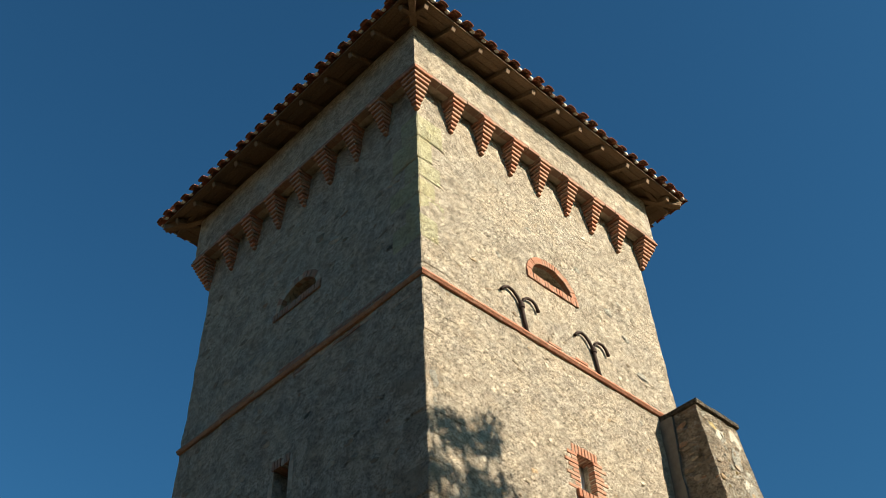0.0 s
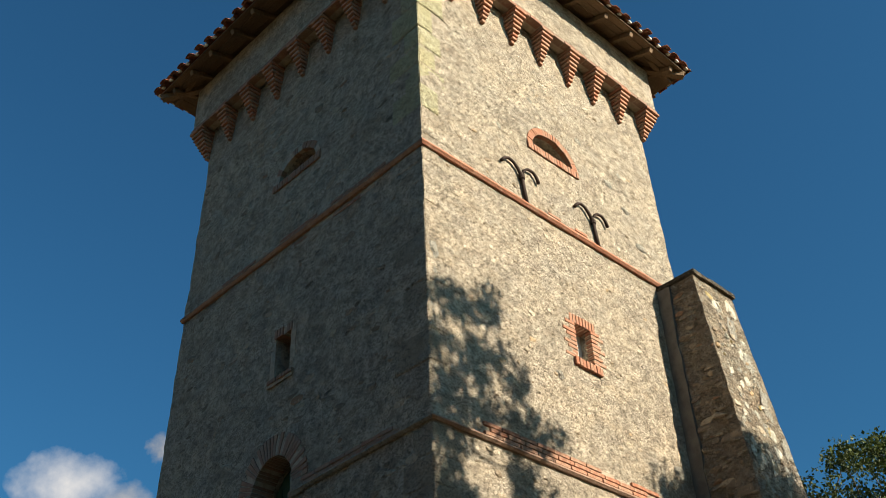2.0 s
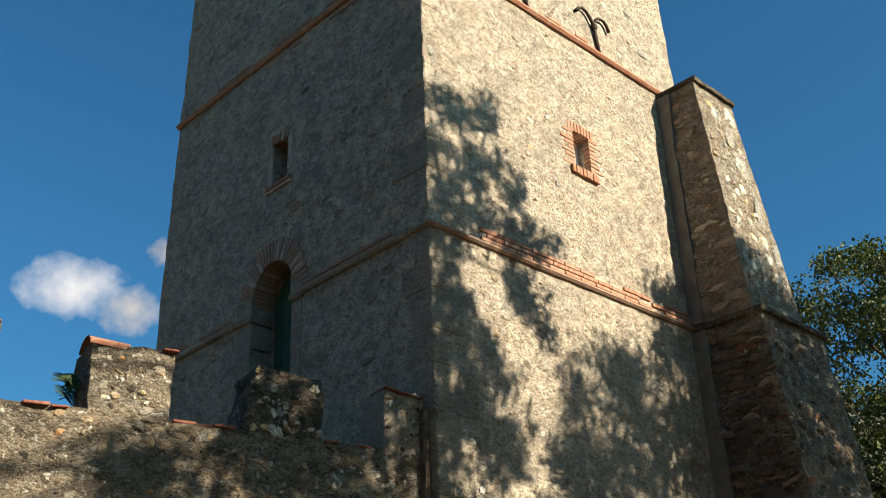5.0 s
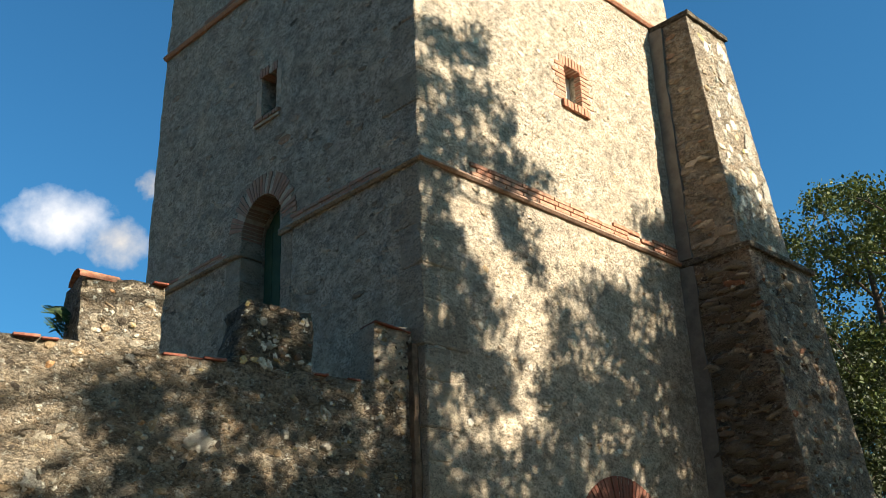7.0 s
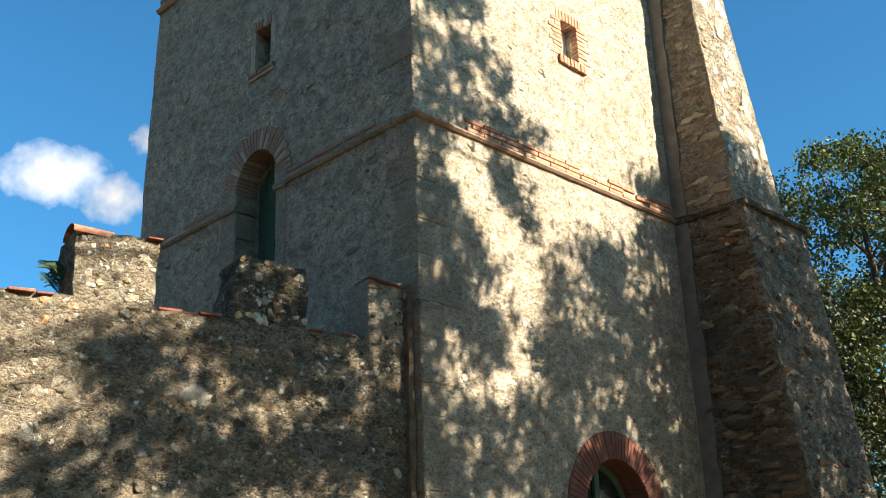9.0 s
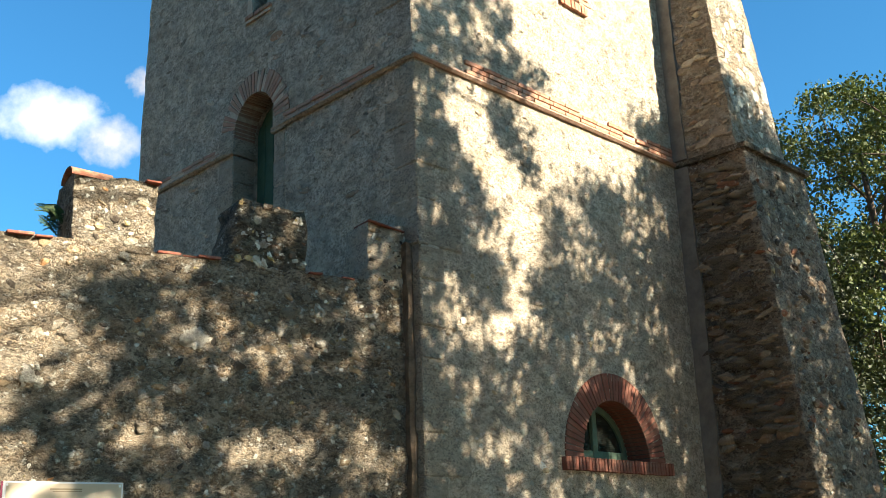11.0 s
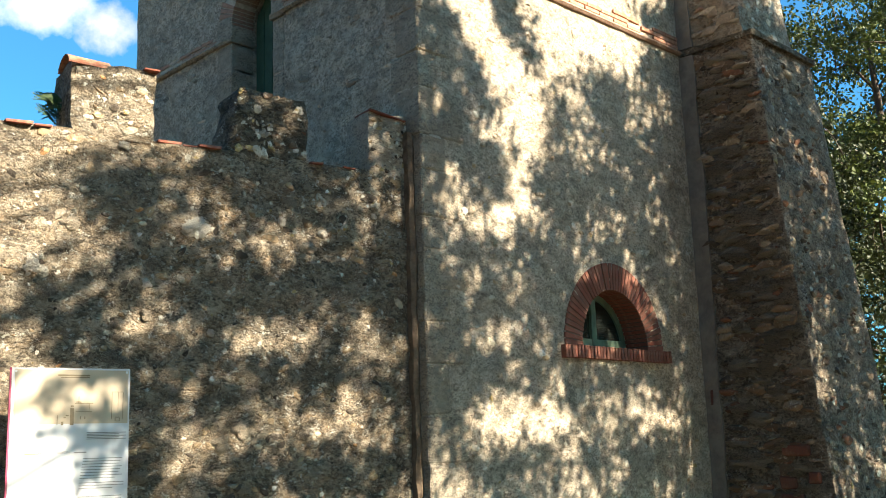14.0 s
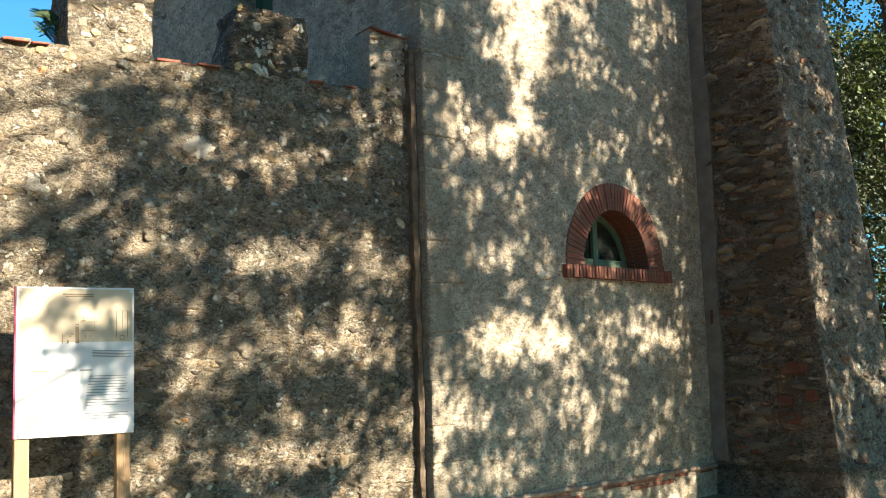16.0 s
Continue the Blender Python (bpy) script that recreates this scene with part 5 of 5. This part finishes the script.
def shade_tree(foot, boughs, dist, seed, density=620, size=0.115, knot=4, loose=0.07):
    """A tree between the sun and the walls. boughs: where the shadow of each one begins and ends on the tower's front, and its half width."""
    random.seed(seed)
    mids = [above((a + c) / 2, (b + d) / 2, dist) for a, b, c, d, _ in boughs]
    t = thing("tree", SHADE, "tree", Matrix.Translation(foot), "yard trees")
    base = Vector(foot)
    top = max(p.z for p in mids)
    wood, clumps, area = bmesh.new(), [], 0.0
    lean = sum(mids, Vector()) / len(mids) - base
    trunk = limb(wood, (0, 0, -0.2), (lean.x * 0.12, lean.y * 0.12, top * 0.92), 0.15, 0.05, 0.04, 12, 10)
    for a, b, c, d, r in boughs:
        area += math.hypot(c - a, d - b) * 2 * r + math.pi * r * r
        p, q = above(a, b, dist + random.uniform(-0.7, 0.7)) - base, above(c, d, dist + random.uniform(-0.7, 0.7)) - base
        root = min(trunk[3:], key=lambda v: (Vector(v) - p.lerp(q, 0.5)).length + 0.8 * max(0, v.z - p.z))
        limb(wood, root, p.lerp(q, 0.3), 0.034, 0.018, 0.06)
        limb(wood, p, q, 0.022, 0.008, 0.03)
        n = max(3, round((q - p).length / (r * 0.55)))
        for i in range(n + 1):
            m = p.lerp(q, i / n)
            for _ in range(3):
                o = m + Vector([random.uniform(-1, 1) * r * 0.75 for _ in range(3)])
                limb(wood, m, o, 0.008, 0.003, 0.1, 3, 5)
                clumps.append((*o, r * random.uniform(0.35, 0.75)))
    part("trunk", wood, BARK, t, smooth=True)
    part("crown", leaf_mesh(clumps, int(area * density), size, seed, 0.6, knot, loose), LEAF, t)
    return t


shade_tree((-1.9, -8.2, 0), [(0.1, 8.15, 1.1, 8.4, 0.26), (0.1, 7.5, 1.35, 7.6, 0.3), (0.2, 6.95, 1.9, 6.85, 0.26), (0.05, 6.6, 0.12, 2.0, 0.40), (1.2, 6.5, 1.75, 5.8, 0.2), (0.3, 5.9, 0.75, 5.5, 0.2),
                             (0.4, 5.2, 1.15, 4.9, 0.28), (0.4, 4.6, 1.05, 4.3, 0.34), (0.3, 3.5, 1.5, 3.5, 0.3)], 9.2, 31, 1000)
shade_tree((9.6, -8.8, 0), [(1.95, 4.95, 3.1, 5.7, 0.34), (3.1, 5.5, 4.6, 5.6, 0.45), (2.3, 4.7, 4.7, 4.9, 0.52), (1.95, 4.1, 4.7, 4.2, 0.52), (1.6, 3.5, 4.7, 3.55, 0.42), (4.0, 6.9, 4.8, 6.95, 0.22), (4.1, 6.2, 5.0, 6.4, 0.3)], 9.6, 32, 1150, 0.105, 2, 0.1)
shade_tree((10.4, -9.6, 0), [(5.0, 6.75, 5.9, 6.2, 0.36), (4.9, 5.8, 6.3, 5.5, 0.5), (4.9, 5.0, 6.4, 4.8, 0.5), (4.9, 4.2, 6.4, 4.0, 0.5), (4.9, 3.4, 6.4, 3.2, 0.5), (4.9, 2.6, 6.4, 2.5, 0.48), (4.9, 1.8, 6.4, 1.8, 0.48),
                             (4.9, 1.0, 6.4, 1.0, 0.45), (4.9, 0.2, 6.4, 0.2, 0.4), (4.9, -0.4, 6.4, -0.4, 0.4)], 10, 35, 1050, 0.11, 2, 0.1)
shade_tree((-2.8, -10.2, 0), [(-2.75, 4.3, -2.2, 3.9, 0.24), (-2.1, 4.2, -0.2, 4.7, 0.38), (-2.4, 3.6, -0.1, 4.0, 0.48), (-1.75, 4.8, -0.2, 4.95, 0.34), (-3.1, 3.15, -2.3, 2.9, 0.28), (-1.7, 3.1, -0.1, 3.4, 0.33),
                             (-3.1, 2.3, -0.2, 2.5, 0.33), (-3.2, 1.95, -2.3, 1.95, 0.22), (-2.9, 1.5, -0.2, 1.7, 0.28), (-2.9, 0.8, -0.3, 1.0, 0.26), (-2.9, 0.1, -0.3, 0.2, 0.3)], 9.2, 33, 900)
shade_tree((10.2, -10.6, 0), [(0.1, 2.9, 2.2, 3.05, 0.36), (0.1, 2.2, 2.0, 2.45, 0.34), (2.2, 2.9, 4.7, 2.75, 0.42), (2.1, 2.15, 4.7, 2.35, 0.42), (2.2, 1.6, 4.7, 1.4, 0.4), (2.2, 0.75, 4.7, 1.0, 0.36), (0.1, 0.35, 4.7, 0.4, 0.3),
                              (0.2, 1.6, 1.8, 1.3, 0.3), (0.2, 0.85, 2.0, 0.9, 0.24)], 10, 34, 980, 0.11, 3, 0.09)
# unseen tree added to shade the ground and cut its bounce light
shade_tree((8.5, -16.0, 0), [(-3.5, -0.6, 6.5, -0.5, 0.7), (-4.0, -1.7, 6.5, -1.6, 0.8), (-4.5, -2.9, 6.5, -2.8, 0.8), (-5.0, -4.2, 6.0, -4.2, 0.8)], 16, 36, 220, 0.16)
# unseen trees added behind and beside the camera to cut sky light on walls
SCREEN_TREE = "tall unseen tree added to cut sky light on the walls"
for k, (x, y, h, w) in enumerate(((-17, 2, 14, 5), (-18, -7, 14, 5), (-13, -16, 12, 4.5), (-4, -21, 11, 4), (15, -24, 12, 5))):
    tree((x, y, 0), h, (w, w, h * 0.36, h * 0.58), 50 + k, 9000, 0.42, SCREEN_TREE, 0.25, 1.7, "yard trees")


# ---- sky ----
def cloud(at, wide, high, seed, label, strength=0.34, soft=(0.46, 0.92)):
    """A far sheet of cloud, thin at its ragged rim."""
    m = bpy.data.materials.new("cloud")
    m.use_nodes = True
    n, l = m.node_tree.nodes, m.node_tree.links
    n.remove(n["Principled BSDF"])
    v = coords(n, l)
    ball = n.new("ShaderNodeTexGradient")
    ball.gradient_type = "SPHERICAL"
    mp = n.new("ShaderNodeMapping")
    mp.inputs["Scale"].default_value = (2 / wide, 2 / high, 1)
    l.new(v, mp.inputs["Vector"])
    l.new(mp.outputs[0], ball.inputs[0])
    nz = n.new("ShaderNodeTexNoise")
    nz.inputs["Scale"].default_value, nz.inputs["Detail"].default_value, nz.inputs["Roughness"].default_value = 4.2 / wide, 8, 0.55
    shift = n.new("ShaderNodeMapping")
    shift.inputs["Location"].default_value = (seed, seed * 2, 0)
    l.new(v, shift.inputs["Vector"])
    l.new(shift.outputs[0], nz.inputs["Vector"])
    fac = calc(n, l, "ADD", calc(n, l, "MULTIPLY", ball.outputs["Fac"], 0.62), calc(n, l, "MULTIPLY", nz.outputs[0], 0.62))
    r = n.new("ShaderNodeMapRange")
    r.inputs["From Min"].default_value, r.inputs["From Max"].default_value = soft
    l.new(fac, r.inputs[0])
    em, tr, mx = n.new("ShaderNodeEmission"), n.new("ShaderNodeBsdfTransparent"), n.new("ShaderNodeMixShader")
    em.inputs["Color"].default_value, em.inputs["Strength"].default_value = (1, 0.97, 0.94, 1), strength
    l.new(r.outputs[0], mx.inputs[0])
    l.new(tr.outputs[0], mx.inputs[1])
    l.new(em.outputs[0], mx.inputs[2])
    l.new(mx.outputs[0], n["Material Output"].inputs["Surface"])
    bm = bmesh.new()
    bm.faces.new([bm.verts.new((x * wide / 2, y * high / 2, 0)) for x, y in ((-1, -1), (1, -1), (1, 1), (-1, 1))])
    ob = new("cloud", mesh_of(bm, m))
    ob.matrix_world = look(at, EYE)
    return tagged(ob, label, "cloud", kind="structure")


def far(dx, dy, slope, dist):
    return Vector(EYE) + Vector((dx, dy, slope)).normalized() * dist


cloud(far(0.400, 0.917, 0.432, 1500), 190, 120, 3.0, "small white cumulus cloud in the blue sky")
cloud(far(0.452, 0.892, 0.412, 1500), 120, 100, 8.0, "thin wisp of white cloud beside the tower", 0.22)
cloud(far(0.478, 0.878, 0.478, 1500), 70, 60, 12.0, "thin wisp of white cloud beside the tower", 0.18)
